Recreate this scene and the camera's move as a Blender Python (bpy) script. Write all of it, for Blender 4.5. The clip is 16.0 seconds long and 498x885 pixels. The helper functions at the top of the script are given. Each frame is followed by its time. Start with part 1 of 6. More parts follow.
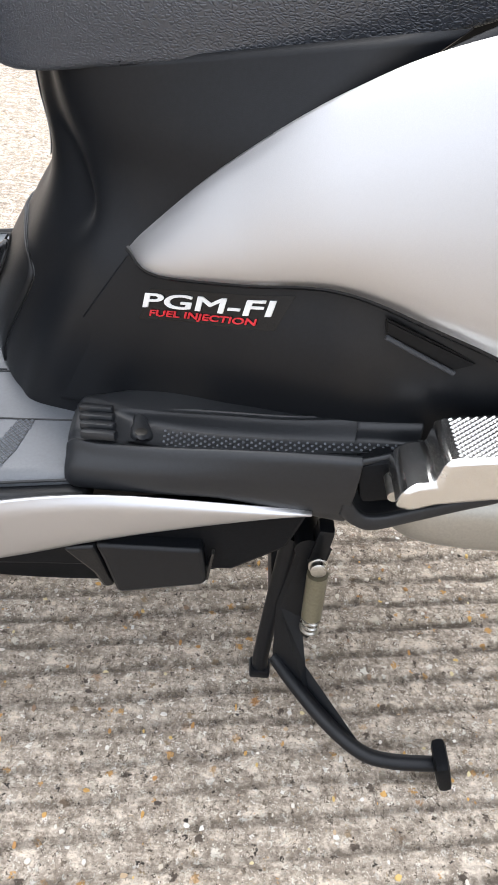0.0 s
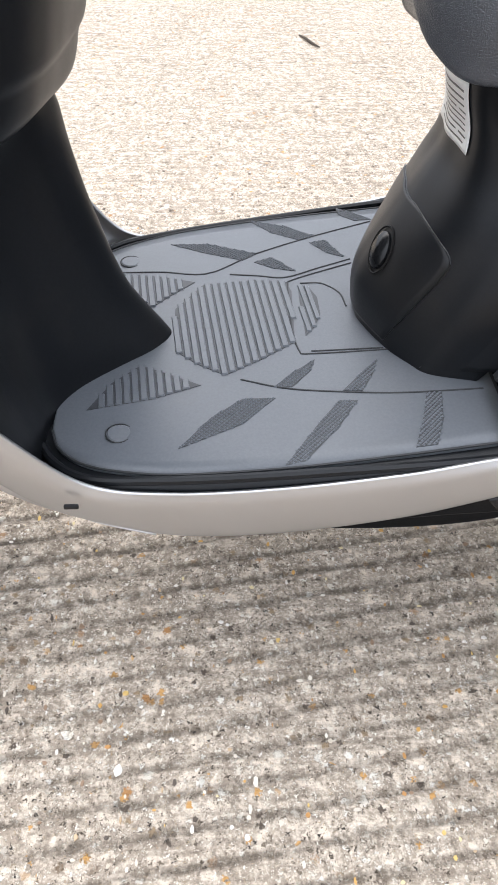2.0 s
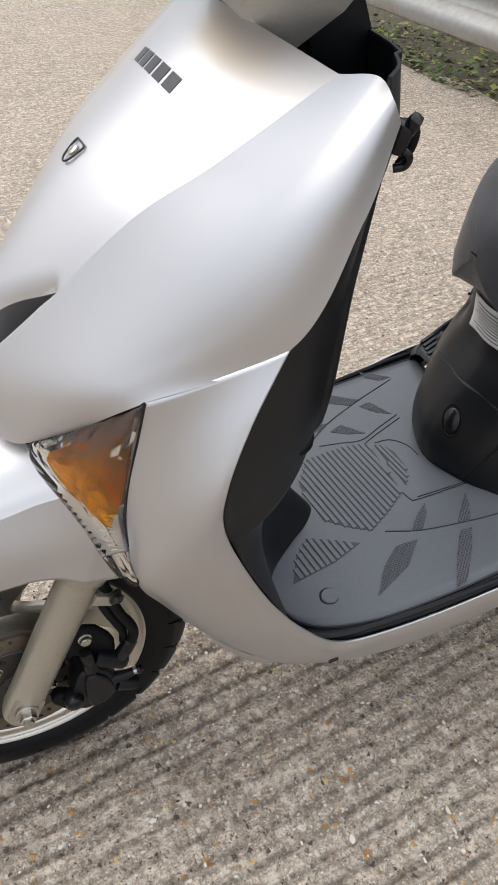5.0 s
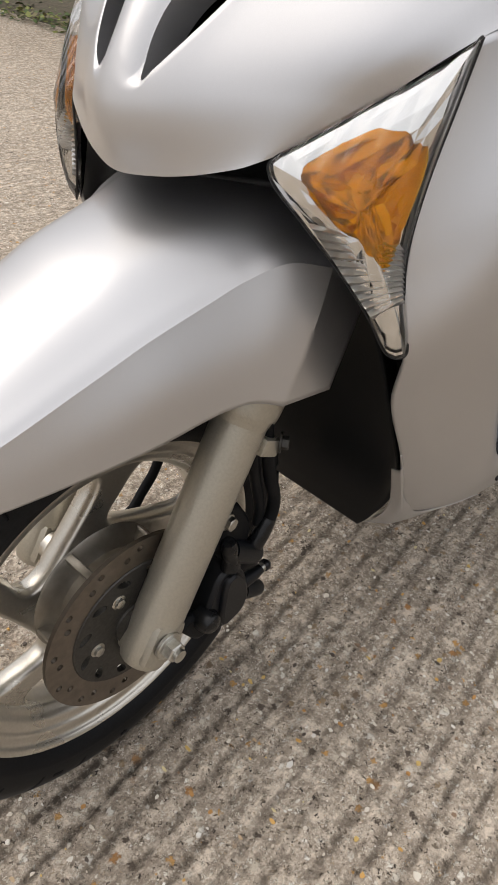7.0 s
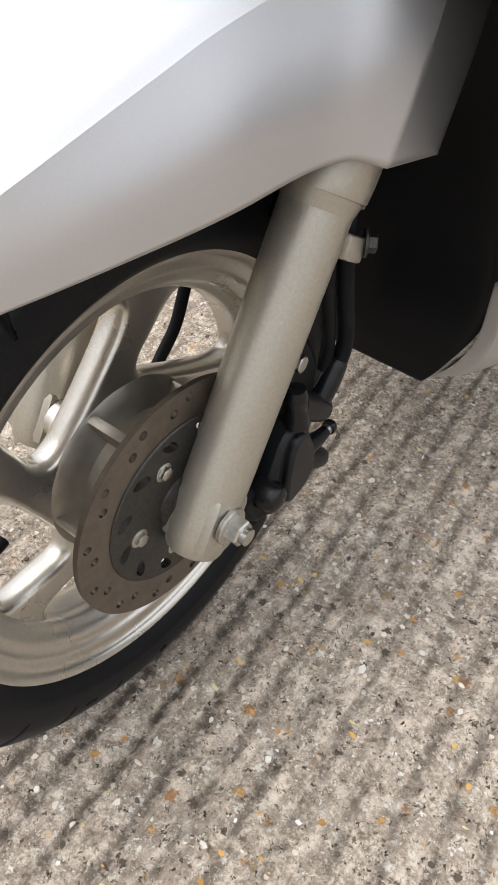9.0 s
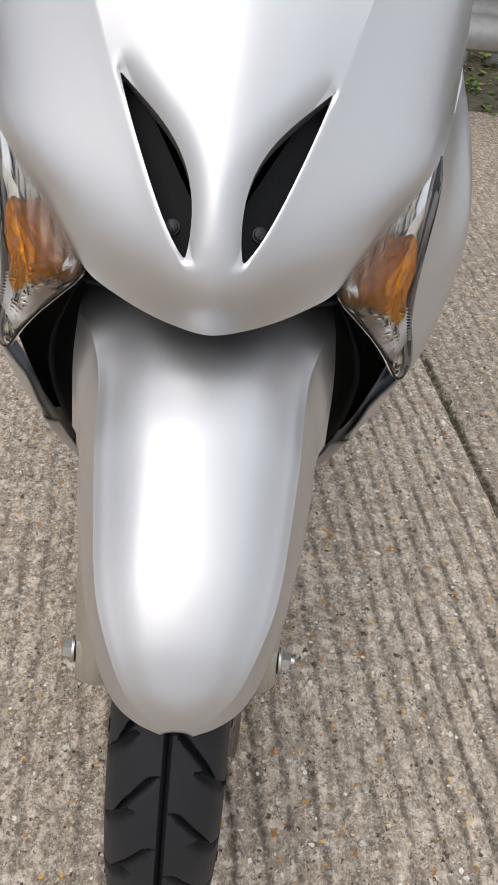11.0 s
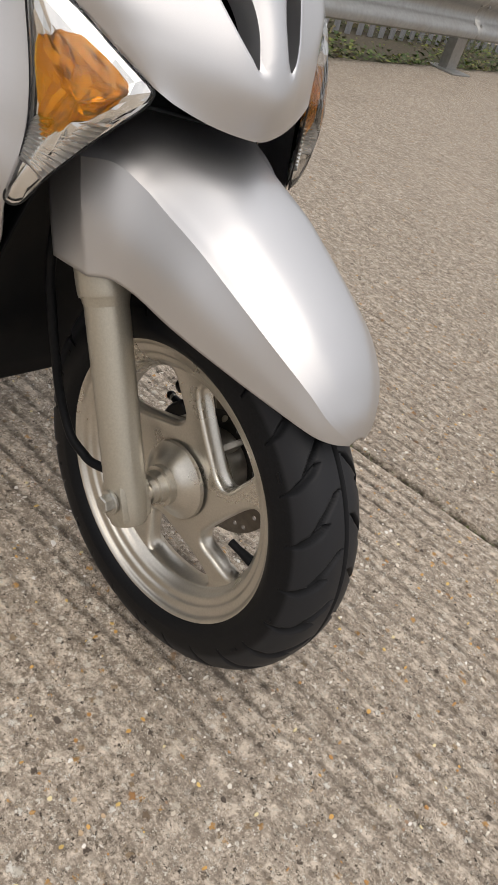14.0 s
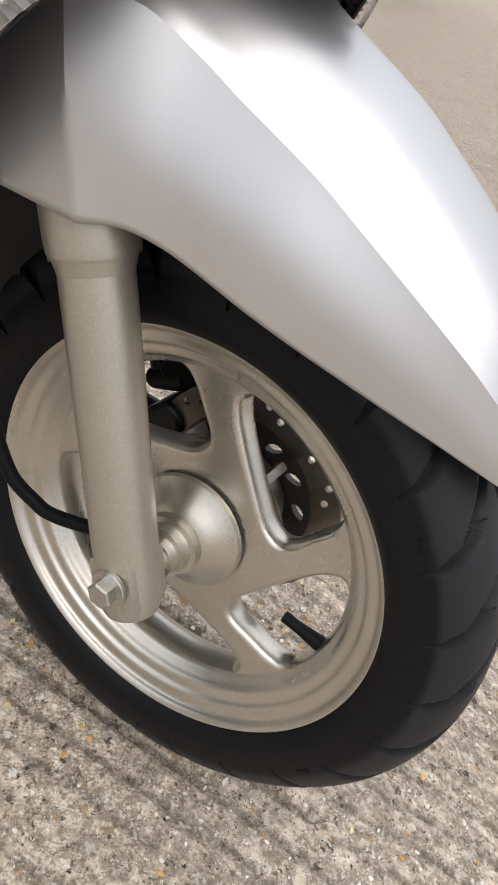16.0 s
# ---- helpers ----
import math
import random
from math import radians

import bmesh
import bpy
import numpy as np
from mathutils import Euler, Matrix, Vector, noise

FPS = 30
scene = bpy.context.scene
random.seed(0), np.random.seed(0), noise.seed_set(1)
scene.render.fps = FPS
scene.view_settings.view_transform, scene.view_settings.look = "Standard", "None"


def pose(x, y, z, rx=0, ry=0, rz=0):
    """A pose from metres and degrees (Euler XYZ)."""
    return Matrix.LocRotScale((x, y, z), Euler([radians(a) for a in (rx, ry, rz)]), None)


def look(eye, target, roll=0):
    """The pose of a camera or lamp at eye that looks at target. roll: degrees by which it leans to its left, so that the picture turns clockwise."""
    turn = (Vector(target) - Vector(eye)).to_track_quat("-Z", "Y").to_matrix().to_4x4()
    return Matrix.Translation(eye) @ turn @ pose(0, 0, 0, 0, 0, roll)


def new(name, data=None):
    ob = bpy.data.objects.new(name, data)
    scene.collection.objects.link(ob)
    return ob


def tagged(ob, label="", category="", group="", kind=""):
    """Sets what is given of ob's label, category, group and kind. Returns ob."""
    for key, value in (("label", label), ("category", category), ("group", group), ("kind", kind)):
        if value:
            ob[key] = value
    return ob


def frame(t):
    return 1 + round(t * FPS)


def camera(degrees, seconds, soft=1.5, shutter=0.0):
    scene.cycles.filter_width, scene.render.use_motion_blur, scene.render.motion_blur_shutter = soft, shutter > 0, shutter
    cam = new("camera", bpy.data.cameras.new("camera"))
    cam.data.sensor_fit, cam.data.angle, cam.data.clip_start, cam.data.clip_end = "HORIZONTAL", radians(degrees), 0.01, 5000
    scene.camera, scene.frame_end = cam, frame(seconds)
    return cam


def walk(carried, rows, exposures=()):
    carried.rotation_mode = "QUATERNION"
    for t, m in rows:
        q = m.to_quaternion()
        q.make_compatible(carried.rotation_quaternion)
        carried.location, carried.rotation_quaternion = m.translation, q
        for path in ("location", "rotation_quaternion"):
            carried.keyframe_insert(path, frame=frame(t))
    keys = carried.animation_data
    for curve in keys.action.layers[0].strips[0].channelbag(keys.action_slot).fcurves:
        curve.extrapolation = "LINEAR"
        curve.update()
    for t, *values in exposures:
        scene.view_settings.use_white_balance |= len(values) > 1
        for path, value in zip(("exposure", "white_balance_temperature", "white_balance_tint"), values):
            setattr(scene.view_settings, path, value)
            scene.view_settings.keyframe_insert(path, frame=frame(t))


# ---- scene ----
cam = camera(36.6, 16.0, soft=1.0)
PATH = [
    (0, (0.79, -0.565, 0.717), (0.89, 0.959, -0.574), 6.9),
    (0.5, (0.735, -0.552, 0.754), (0.806, 0.941, -0.574), 5.0),
    (1, (0.667, -0.529, 0.787), (0.7, 0.946, -0.562), 2.7),
    (1.5, (0.584, -0.552, 0.76), (0.612, 0.892, -0.624), 1.7),
    (1.6, (0.572, -0.559, 0.754), (0.581, 0.872, -0.643), 1.2),
    (2, (0.453, -0.606, 0.77), (0.55, 0.812, -0.638), 1.8),
    (2.5, (0.325, -0.652, 0.839), (0.477, 0.777, -0.552), 1.6),
    (3, (0.278, -0.67, 1.02), (0.472, 0.788, -0.335), 0.4),
    (3.2, (0.275, -0.661, 1.076), (0.496, 0.8, -0.271), -0.2),
    (5.3, (0.002, -0.588, 1.036), (0.645, 0.758, -0.297), 0.9),
    (5.5, (-0.038, -0.575, 0.993), (0.638, 0.748, -0.346), 0.6),
    (6, (-0.111, -0.507, 0.919), (0.687, 0.746, -0.42), 0.6),
    (6.5, (-0.177, -0.432, 0.863), (0.808, 0.715, -0.447), 2.3),
    (7, (-0.269, -0.395, 0.765), (0.942, 0.629, -0.453), 5.9),
    (7.5, (-0.306, -0.362, 0.636), (1.002, 0.585, -0.544), 8.1),
    (8, (-0.308, -0.328, 0.61), (0.947, 0.655, -0.597), 7.4),
    (8.5, (-0.258, -0.305, 0.564), (0.955, 0.696, -0.672), 5.1),
    (8.7, (-0.249, -0.306, 0.577), (0.948, 0.664, -0.698), 4.4),
    (10.8, (-0.441, -0.033, 0.853), (0.995, -0.066, -0.538), 8.4),
    (11, (-0.42, 0.0, 0.911), (1.062, -0.13, -0.426), 7.8),
    (11.5, (-0.41, 0.099, 1.022), (1.168, -0.296, -0.141), 7.8),
    (12, (-0.474, 0.206, 1.028), (1.055, -0.445, -0.084), 8.2),
    (12.5, (-0.459, 0.281, 1.018), (0.957, -0.563, -0.115), 9.6),
    (13, (-0.441, 0.372, 0.972), (0.82, -0.658, -0.189), 12.6),
    (13.5, (-0.437, 0.471, 0.864), (0.654, -0.722, -0.313), 16.1),
    (14, (-0.422, 0.521, 0.787), (0.499, -0.811, -0.388), 19.9),
    (14.5, (-0.343, 0.507, 0.715), (0.409, -0.931, -0.454), 23.9),
    (15, (-0.225, 0.434, 0.633), (0.4, -1.077, -0.518), 26.7),
    (15.5, (-0.158, 0.393, 0.613), (0.371, -1.159, -0.532), 27.6),
    (16, (-0.13, 0.416, 0.624), (0.338, -1.144, -0.537), 26.3),
]
walk(cam, [(t, look(eye, target, roll)) for t, eye, target, roll in PATH],
     exposures=[(0, 1.27, 6350, 10), (1.0, 1.32, 6350, 10), (2.2, 1.17, 6330, 10), (3.2, 0.85, 6300, 10), (5.3, 0.35, 6600, 10), (7.0, 0.18, 6950, 11), (8.5, 0.72, 6700, 10), (10.8, 0.2, 6550, 10), (12.5, -0.02, 6700, 10), (14, 0.08, 6950, 11), (16, 0.4, 6650, 10)])

# ---------------------------------------------------------------- light
world = bpy.data.worlds.new("overcast_sky")
scene.world = world
world.use_nodes = True
wn = world.node_tree
wn.nodes.clear()
w_out = wn.nodes.new("ShaderNodeOutputWorld")
w_bg = wn.nodes.new("ShaderNodeBackground")
w_sky = wn.nodes.new("ShaderNodeTexSky")
w_sky.sky_type = "NISHITA"
w_sky.sun_disc = False
w_sky.sun_elevation = radians(58)
w_sky.sun_rotation = radians(315)
w_sky.air_density = 1.0
w_sky.dust_density = 7.0
w_sky.ozone_density = 0.6
w_bg.inputs["Strength"].default_value = 0.13
w_mix = wn.nodes.new("ShaderNodeMix")       # cloud cover evens the sky out
w_mix.data_type = "RGBA"
w_mix.inputs["Factor"].default_value = 0.85
w_tc = wn.nodes.new("ShaderNodeTexCoord")
w_sep = wn.nodes.new("ShaderNodeSeparateXYZ")
w_up = wn.nodes.new("ShaderNodeMapRange")       # an overcast sky is twice as bright overhead as at the horizon
w_up.inputs["From Min"].default_value, w_up.inputs["From Max"].default_value = 0.0, 1.0
w_up.inputs["To Min"].default_value, w_up.inputs["To Max"].default_value = 0.42, 1.0
w_cloud = wn.nodes.new("ShaderNodeVectorMath")
w_cloud.operation = "SCALE"
w_cloud.inputs[0].default_value = (9.7, 10.0, 10.7)
wn.links.new(w_tc.outputs["Generated"], w_sep.inputs[0])
wn.links.new(w_sep.outputs["Z"], w_up.inputs["Value"])
wn.links.new(w_up.outputs[0], w_cloud.inputs["Scale"])
wn.links.new(w_cloud.outputs[0], w_mix.inputs["B"])
wn.links.new(w_sky.outputs[0], w_mix.inputs["A"])
wn.links.new(w_mix.outputs["Result"], w_bg.inputs["Color"])
wn.links.new(w_bg.outputs[0], w_out.inputs["Surface"])

sun = new("sun", bpy.data.lights.new("sun", "SUN"))
sun.data.energy = 0.78
sun.data.angle = radians(60)
sun.data.color = (1.0, 0.97, 0.93)
sun.matrix_world = look((-1.6, 1.75, 4.7), (0.4, 0, 0))

# ---------------------------------------------------------------- materials


def material(name, color, rough=0.5, metal=0.0, coat=0.0, coat_rough=0.08, spec=0.5, grain=0.0, grain_scale=400.0,
             bump=0.0, bump_scale=300.0, rough_var=0.0, dirt=0.0, dirt_scale=9.0, dirt_color=(0.2, 0.17, 0.13)):
    """A principled surface with fine and broad variation in colour, gloss and relief."""
    m = bpy.data.materials.new(name)
    m.use_nodes = True
    nt = m.node_tree
    b = nt.nodes["Principled BSDF"]
    b.inputs["Base Color"].default_value = (*color, 1)
    b.inputs["Roughness"].default_value = rough
    b.inputs["Metallic"].default_value = metal
    b.inputs["Coat Weight"].default_value = coat
    b.inputs["Coat Roughness"].default_value = coat_rough
    b.inputs["Specular IOR Level"].default_value = spec
    tc = nt.nodes.new("ShaderNodeTexCoord")
    col = None

    def noise_tex(scale, detail=3.0):
        n = nt.nodes.new("ShaderNodeTexNoise")
        n.inputs["Scale"].default_value = scale
        n.inputs["Detail"].default_value = detail
        nt.links.new(tc.outputs["Object"], n.inputs["Vector"])
        return n

    def mix(fac, a, bcol, mode="MIX"):
        x = nt.nodes.new("ShaderNodeMix")
        x.data_type, x.blend_type = "RGBA", mode
        for socket, value in ((x.inputs["Factor"], fac), (x.inputs["A"], a), (x.inputs["B"], bcol)):
            if hasattr(value, "links"):
                nt.links.new(value, socket)
            else:
                socket.default_value = value
        return x.outputs["Result"]

    def ramp(src, lo, hi, a=0.0, z=1.0):
        r = nt.nodes.new("ShaderNodeMapRange")
        r.inputs["From Min"].default_value, r.inputs["From Max"].default_value = lo, hi
        r.inputs["To Min"].default_value, r.inputs["To Max"].default_value = a, z
        nt.links.new(src, r.inputs["Value"])
        return r.outputs[0]

    if grain:
        dark = tuple(c * (1 - grain) for c in color) + (1,)
        light = tuple(min(1, c * (1 + grain)) for c in color) + (1,)
        col = mix(ramp(noise_tex(grain_scale, 2).outputs["Fac"], 0.3, 0.7), dark, light)
    if dirt:
        col = mix(ramp(noise_tex(dirt_scale, 6).outputs["Fac"], 0.52, 0.75, 0, dirt), col if col else (*color, 1), (*dirt_color, 1))
    if col:
        nt.links.new(col, b.inputs["Base Color"])
    if rough_var:
        nt.links.new(ramp(noise_tex(14, 5).outputs["Fac"], 0.3, 0.7, rough - rough_var, rough + rough_var), b.inputs["Roughness"])
    if bump:
        bp = nt.nodes.new("ShaderNodeBump")
        bp.inputs["Strength"].default_value = 1.0
        bp.inputs["Distance"].default_value = bump
        nt.links.new(noise_tex(bump_scale, 2).outputs["Fac"], bp.inputs["Height"])
        nt.links.new(bp.outputs[0], b.inputs["Normal"])
    return m


SILVER = material("silver_paint", (0.585, 0.585, 0.595), 0.41, 0.93, coat=0.5, coat_rough=0.06, grain=0.03, grain_scale=1800, rough_var=0.03)
BLACK = material("black_plastic", (0.0060, 0.0070, 0.0090), 0.40, spec=0.32, grain=0.15, bump=0.00006, bump_scale=1500, rough_var=0.05, dirt=0.05)
BLACK_GLOSS = material("black_smooth_plastic", (0.007, 0.0075, 0.0085), 0.26, spec=0.35, rough_var=0.04)
BLACK_RAW = material("black_rough_plastic", (0.0055, 0.0062, 0.0075), 0.5, spec=0.12, grain=0.2, bump=0.0001, bump_scale=900, dirt=0.06)
BLACK_STEP = material("black_grained_plastic", (0.014, 0.0155, 0.018), 0.42, spec=0.45, grain=0.12, bump=0.00007, bump_scale=1300, rough_var=0.06, dirt=0.12, dirt_color=(0.05, 0.05, 0.05))
MAT = material("grey_rubber_mat", (0.112, 0.122, 0.136), 0.34, grain=0.06, bump=0.00008, bump_scale=1200, rough_var=0.06, dirt=0.08)
# mat grey darkened for the shade in its grooves
MAT_GROOVE_SHADE = material("mat_groove_shade", (0.022, 0.023, 0.025), 0.6)
# darker copy of the mat, painting the shade between ribs and studs
MAT_LOW = material("darkened_mat_grey", (0.040, 0.043, 0.048), 0.5, grain=0.1)
RUBBER = material("tyre_rubber", (0.0060, 0.0066, 0.0080), 0.46, spec=0.16, grain=0.25, bump=0.0001, bump_scale=700, dirt=0.1, dirt_scale=14, dirt_color=(0.022, 0.021, 0.02))


def dusty_tread(m):
    """Road dust on the tread band of a tyre, from the shoulder out."""
    nt = m.node_tree
    b = nt.nodes["Principled BSDF"]
    old = b.inputs["Base Color"].links[0].from_socket
    tc = nt.nodes.new("ShaderNodeTexCoord")
    flat = nt.nodes.new("ShaderNodeVectorMath")
    flat.operation = "MULTIPLY"
    flat.inputs[1].default_value = (1, 0, 1)
    far = nt.nodes.new("ShaderNodeVectorMath")
    far.operation = "LENGTH"
    nt.links.new(tc.outputs["Object"], flat.inputs[0])
    nt.links.new(flat.outputs[0], far.inputs[0])
    band = nt.nodes.new("ShaderNodeMapRange")
    band.inputs["From Min"].default_value, band.inputs["From Max"].default_value = 0.1990, 0.2040
    band.inputs["To Max"].default_value = 0.8
    nt.links.new(far.outputs["Value"], band.inputs["Value"])
    # groove floors left without dust, which puts their shade into the colour
    groove = nt.nodes.new("ShaderNodeAttribute")
    groove.attribute_name = "land"
    keep = nt.nodes.new("ShaderNodeMath")
    keep.operation = "MULTIPLY"
    nt.links.new(band.outputs[0], keep.inputs[0])
    nt.links.new(groove.outputs["Fac"], keep.inputs[1])
    x = nt.nodes.new("ShaderNodeMix")
    x.data_type = "RGBA"
    x.inputs["B"].default_value = (0.026, 0.027, 0.030, 1)
    nt.links.new(keep.outputs[0], x.inputs["Factor"])
    nt.links.new(old, x.inputs["A"])
    nt.links.new(x.outputs["Result"], b.inputs["Base Color"])


dusty_tread(RUBBER)
FORK = material("fork_paint", (0.44, 0.41, 0.345), 0.36, 0.65, grain=0.05, bump=0.00022, bump_scale=600, rough_var=0.05)
WHEEL = material("wheel_paint", (0.60, 0.57, 0.51), 0.30, 0.92, coat=0.2, grain=0.05, bump=0.00004, bump_scale=500, rough_var=0.05, dirt=0.15, dirt_scale=13, dirt_color=(0.13, 0.11, 0.09))
# darker than the wheel: brake dust, and the hub's shade put into colour
HUB = material("dusty_shaded_alloy", (0.30, 0.275, 0.235), 0.42, 0.8, grain=0.1, grain_scale=90, bump=0.0001, bump_scale=500, rough_var=0.08, dirt=0.6, dirt_scale=25, dirt_color=(0.07, 0.06, 0.05))
DARK_STEEL = material("dark_steel", (0.06, 0.057, 0.052), 0.45, 0.7, grain=0.2, rough_var=0.1)
DISC = material("brake_disc_steel", (0.20, 0.175, 0.15), 0.36, 0.95, grain=0.12, grain_scale=120, rough_var=0.08)
ZINC = material("zinc_plated_steel", (0.55, 0.54, 0.5), 0.3, 1.0, grain=0.1, rough_var=0.1, dirt=0.3, dirt_scale=60)
CHROME = material("chrome_reflector", (0.85, 0.85, 0.86), 0.08, 1.0, bump=0.0003, bump_scale=120)
WARM = material("warm_headlight_reflector", (0.95, 0.80, 0.42), 0.12, 1.0, bump=0.0015, bump_scale=60)
WARM.node_tree.nodes["Principled BSDF"].inputs["Emission Color"].default_value = (1.0, 0.72, 0.28, 1)      # the headlight is lit
WARM.node_tree.nodes["Principled BSDF"].inputs["Emission Strength"].default_value = 0.35
REFLECT = material("bright_reflector", (0.94, 0.94, 0.94), 0.10, 1.0)
PRISM = material("pressed_prisms", (0.80, 0.80, 0.79), 0.28, 0.9)
ALU = material("polished_aluminium", (0.78, 0.77, 0.74), 0.22, 1.0, grain=0.05, rough_var=0.06)
CAST = material("painted_cast_alloy", (0.45, 0.43, 0.38), 0.42, 0.7, grain=0.05, rough_var=0.05, bump=0.0001, bump_scale=500)
WHITE = material("white_print", (0.82, 0.82, 0.80), 0.4)
RED = material("red_print", (0.62, 0.02, 0.03), 0.4)
INK = material("dark_grey_print", (0.035, 0.035, 0.04), 0.35)
PAPER = material("caution_label_paper", (0.78, 0.79, 0.78), 0.35, grain=0.03)
GALV = material("galvanised_steel", (0.33, 0.33, 0.32), 0.42, 0.75, grain=0.08, grain_scale=40, rough_var=0.1, dirt=0.35, dirt_scale=5, dirt_color=(0.25, 0.22, 0.18))
FENCE = material("weathered_fence_steel", (0.33, 0.34, 0.365), 0.5, 0.5, grain=0.08, grain_scale=30, dirt=0.3, dirt_scale=4)
BEIGE = material("silver_beige_plastic", (0.46, 0.44, 0.41), 0.35, 0.6, grain=0.04, rough_var=0.03)


def vinyl():
    """Black seat vinyl with a pebbled leather grain."""
    m = material("seat_vinyl", (0.046, 0.051, 0.062), 0.38, spec=0.9, rough_var=0.04)
    nt = m.node_tree
    b = nt.nodes["Principled BSDF"]
    tc = nt.nodes.new("ShaderNodeTexCoord")
    warp = nt.nodes.new("ShaderNodeTexNoise")
    warp.inputs["Scale"].default_value = 120
    add = nt.nodes.new("ShaderNodeVectorMath")
    add.operation = "MULTIPLY_ADD"
    add.inputs[1].default_value = (0.0030, 0.0030, 0.0030)
    nt.links.new(tc.outputs["Object"], warp.inputs["Vector"])
    nt.links.new(warp.outputs["Color"], add.inputs[0])
    nt.links.new(tc.outputs["Object"], add.inputs[2])
    long = nt.nodes.new("ShaderNodeMapping")       # the pebbles are longer one way
    long.inputs["Rotation"].default_value = (0.3, 0.5, 0.4)
    long.inputs["Scale"].default_value = (0.65, 1.15, 1.15)
    nt.links.new(add.outputs[0], long.inputs["Vector"])
    v = nt.nodes.new("ShaderNodeTexVoronoi")
    v.feature = "DISTANCE_TO_EDGE"
    v.inputs["Scale"].default_value = 500
    nt.links.new(long.outputs[0], v.inputs["Vector"])
    dome_up = nt.nodes.new("ShaderNodeMapRange")
    dome_up.interpolation_type = "SMOOTHERSTEP"
    dome_up.inputs["From Max"].default_value = 0.32
    nt.links.new(v.outputs["Distance"], dome_up.inputs["Value"])
    bp = nt.nodes.new("ShaderNodeBump")
    bp.inputs["Distance"].default_value = 0.00030
    nt.links.new(dome_up.outputs[0], bp.inputs["Height"])
    nt.links.new(bp.outputs[0], b.inputs["Normal"])
    return m


VINYL = vinyl()


def glassy(name, color, rough, flutes):
    """Clear or tinted moulded plastic: gloss over a see-through body."""
    m = bpy.data.materials.new(name)
    m.use_nodes = True
    nt = m.node_tree
    nt.nodes.clear()
    out = nt.nodes.new("ShaderNodeOutputMaterial")
    tr = nt.nodes.new("ShaderNodeBsdfTransparent")
    tr.inputs[0].default_value = (*color, 1)
    gl = nt.nodes.new("ShaderNodeBsdfGlossy")
    gl.inputs["Roughness"].default_value = rough
    fr = nt.nodes.new("ShaderNodeFresnel")
    fr.inputs[0].default_value = 1.6
    tc = nt.nodes.new("ShaderNodeTexCoord")
    wave = nt.nodes.new("ShaderNodeTexWave")
    wave.bands_direction = "Y"
    wave.inputs["Scale"].default_value = flutes
    wave.inputs["Distortion"].default_value = 1.5
    bp = nt.nodes.new("ShaderNodeBump")
    bp.inputs["Distance"].default_value = 0.0010
    nt.links.new(tc.outputs["Object"], wave.inputs["Vector"])
    nt.links.new(wave.outputs["Fac"], bp.inputs["Height"])
    nt.links.new(bp.outputs[0], gl.inputs["Normal"])
    mx = nt.nodes.new("ShaderNodeMixShader")
    nt.links.new(fr.outputs[0], mx.inputs[0])
    nt.links.new(tr.outputs[0], mx.inputs[1])
    nt.links.new(gl.outputs[0], mx.inputs[2])
    nt.links.new(mx.outputs[0], out.inputs[0])
    return m


LENS = glassy("clear_lens", (0.95, 0.95, 0.94), 0.04, 28)


def amber():
    """Amber plastic that bends what lies behind it, with pressed facets."""
    m = bpy.data.materials.new("amber_bulb_cover")
    m.use_nodes = True
    nt = m.node_tree
    nt.nodes.clear()
    out = nt.nodes.new("ShaderNodeOutputMaterial")
    through_it = nt.nodes.new("ShaderNodeBsdfRefraction")       # tinted plastic over the reflector
    through_it.inputs["Color"].default_value = (1.0, 0.63, 0.06, 1)
    through_it.inputs["Roughness"].default_value = 0.01
    through_it.inputs["IOR"].default_value = 1.35
    df = nt.nodes.new("ShaderNodeBsdfDiffuse")
    df.inputs[0].default_value = (0.60, 0.20, 0.006, 1)
    gl = nt.nodes.new("ShaderNodeBsdfGlossy")
    gl.inputs["Roughness"].default_value = 0.05
    fr = nt.nodes.new("ShaderNodeFresnel")
    fr.inputs[0].default_value = 1.45
    m1, m2 = nt.nodes.new("ShaderNodeMixShader"), nt.nodes.new("ShaderNodeMixShader")
    m1.inputs[0].default_value = 0.2
    nt.links.new(through_it.outputs[0], m1.inputs[1])
    nt.links.new(df.outputs[0], m1.inputs[2])
    nt.links.new(fr.outputs[0], m2.inputs[0])
    nt.links.new(m1.outputs[0], m2.inputs[1])
    nt.links.new(gl.outputs[0], m2.inputs[2])
    nt.links.new(m2.outputs[0], out.inputs[0])
    return m


AMBER = amber()


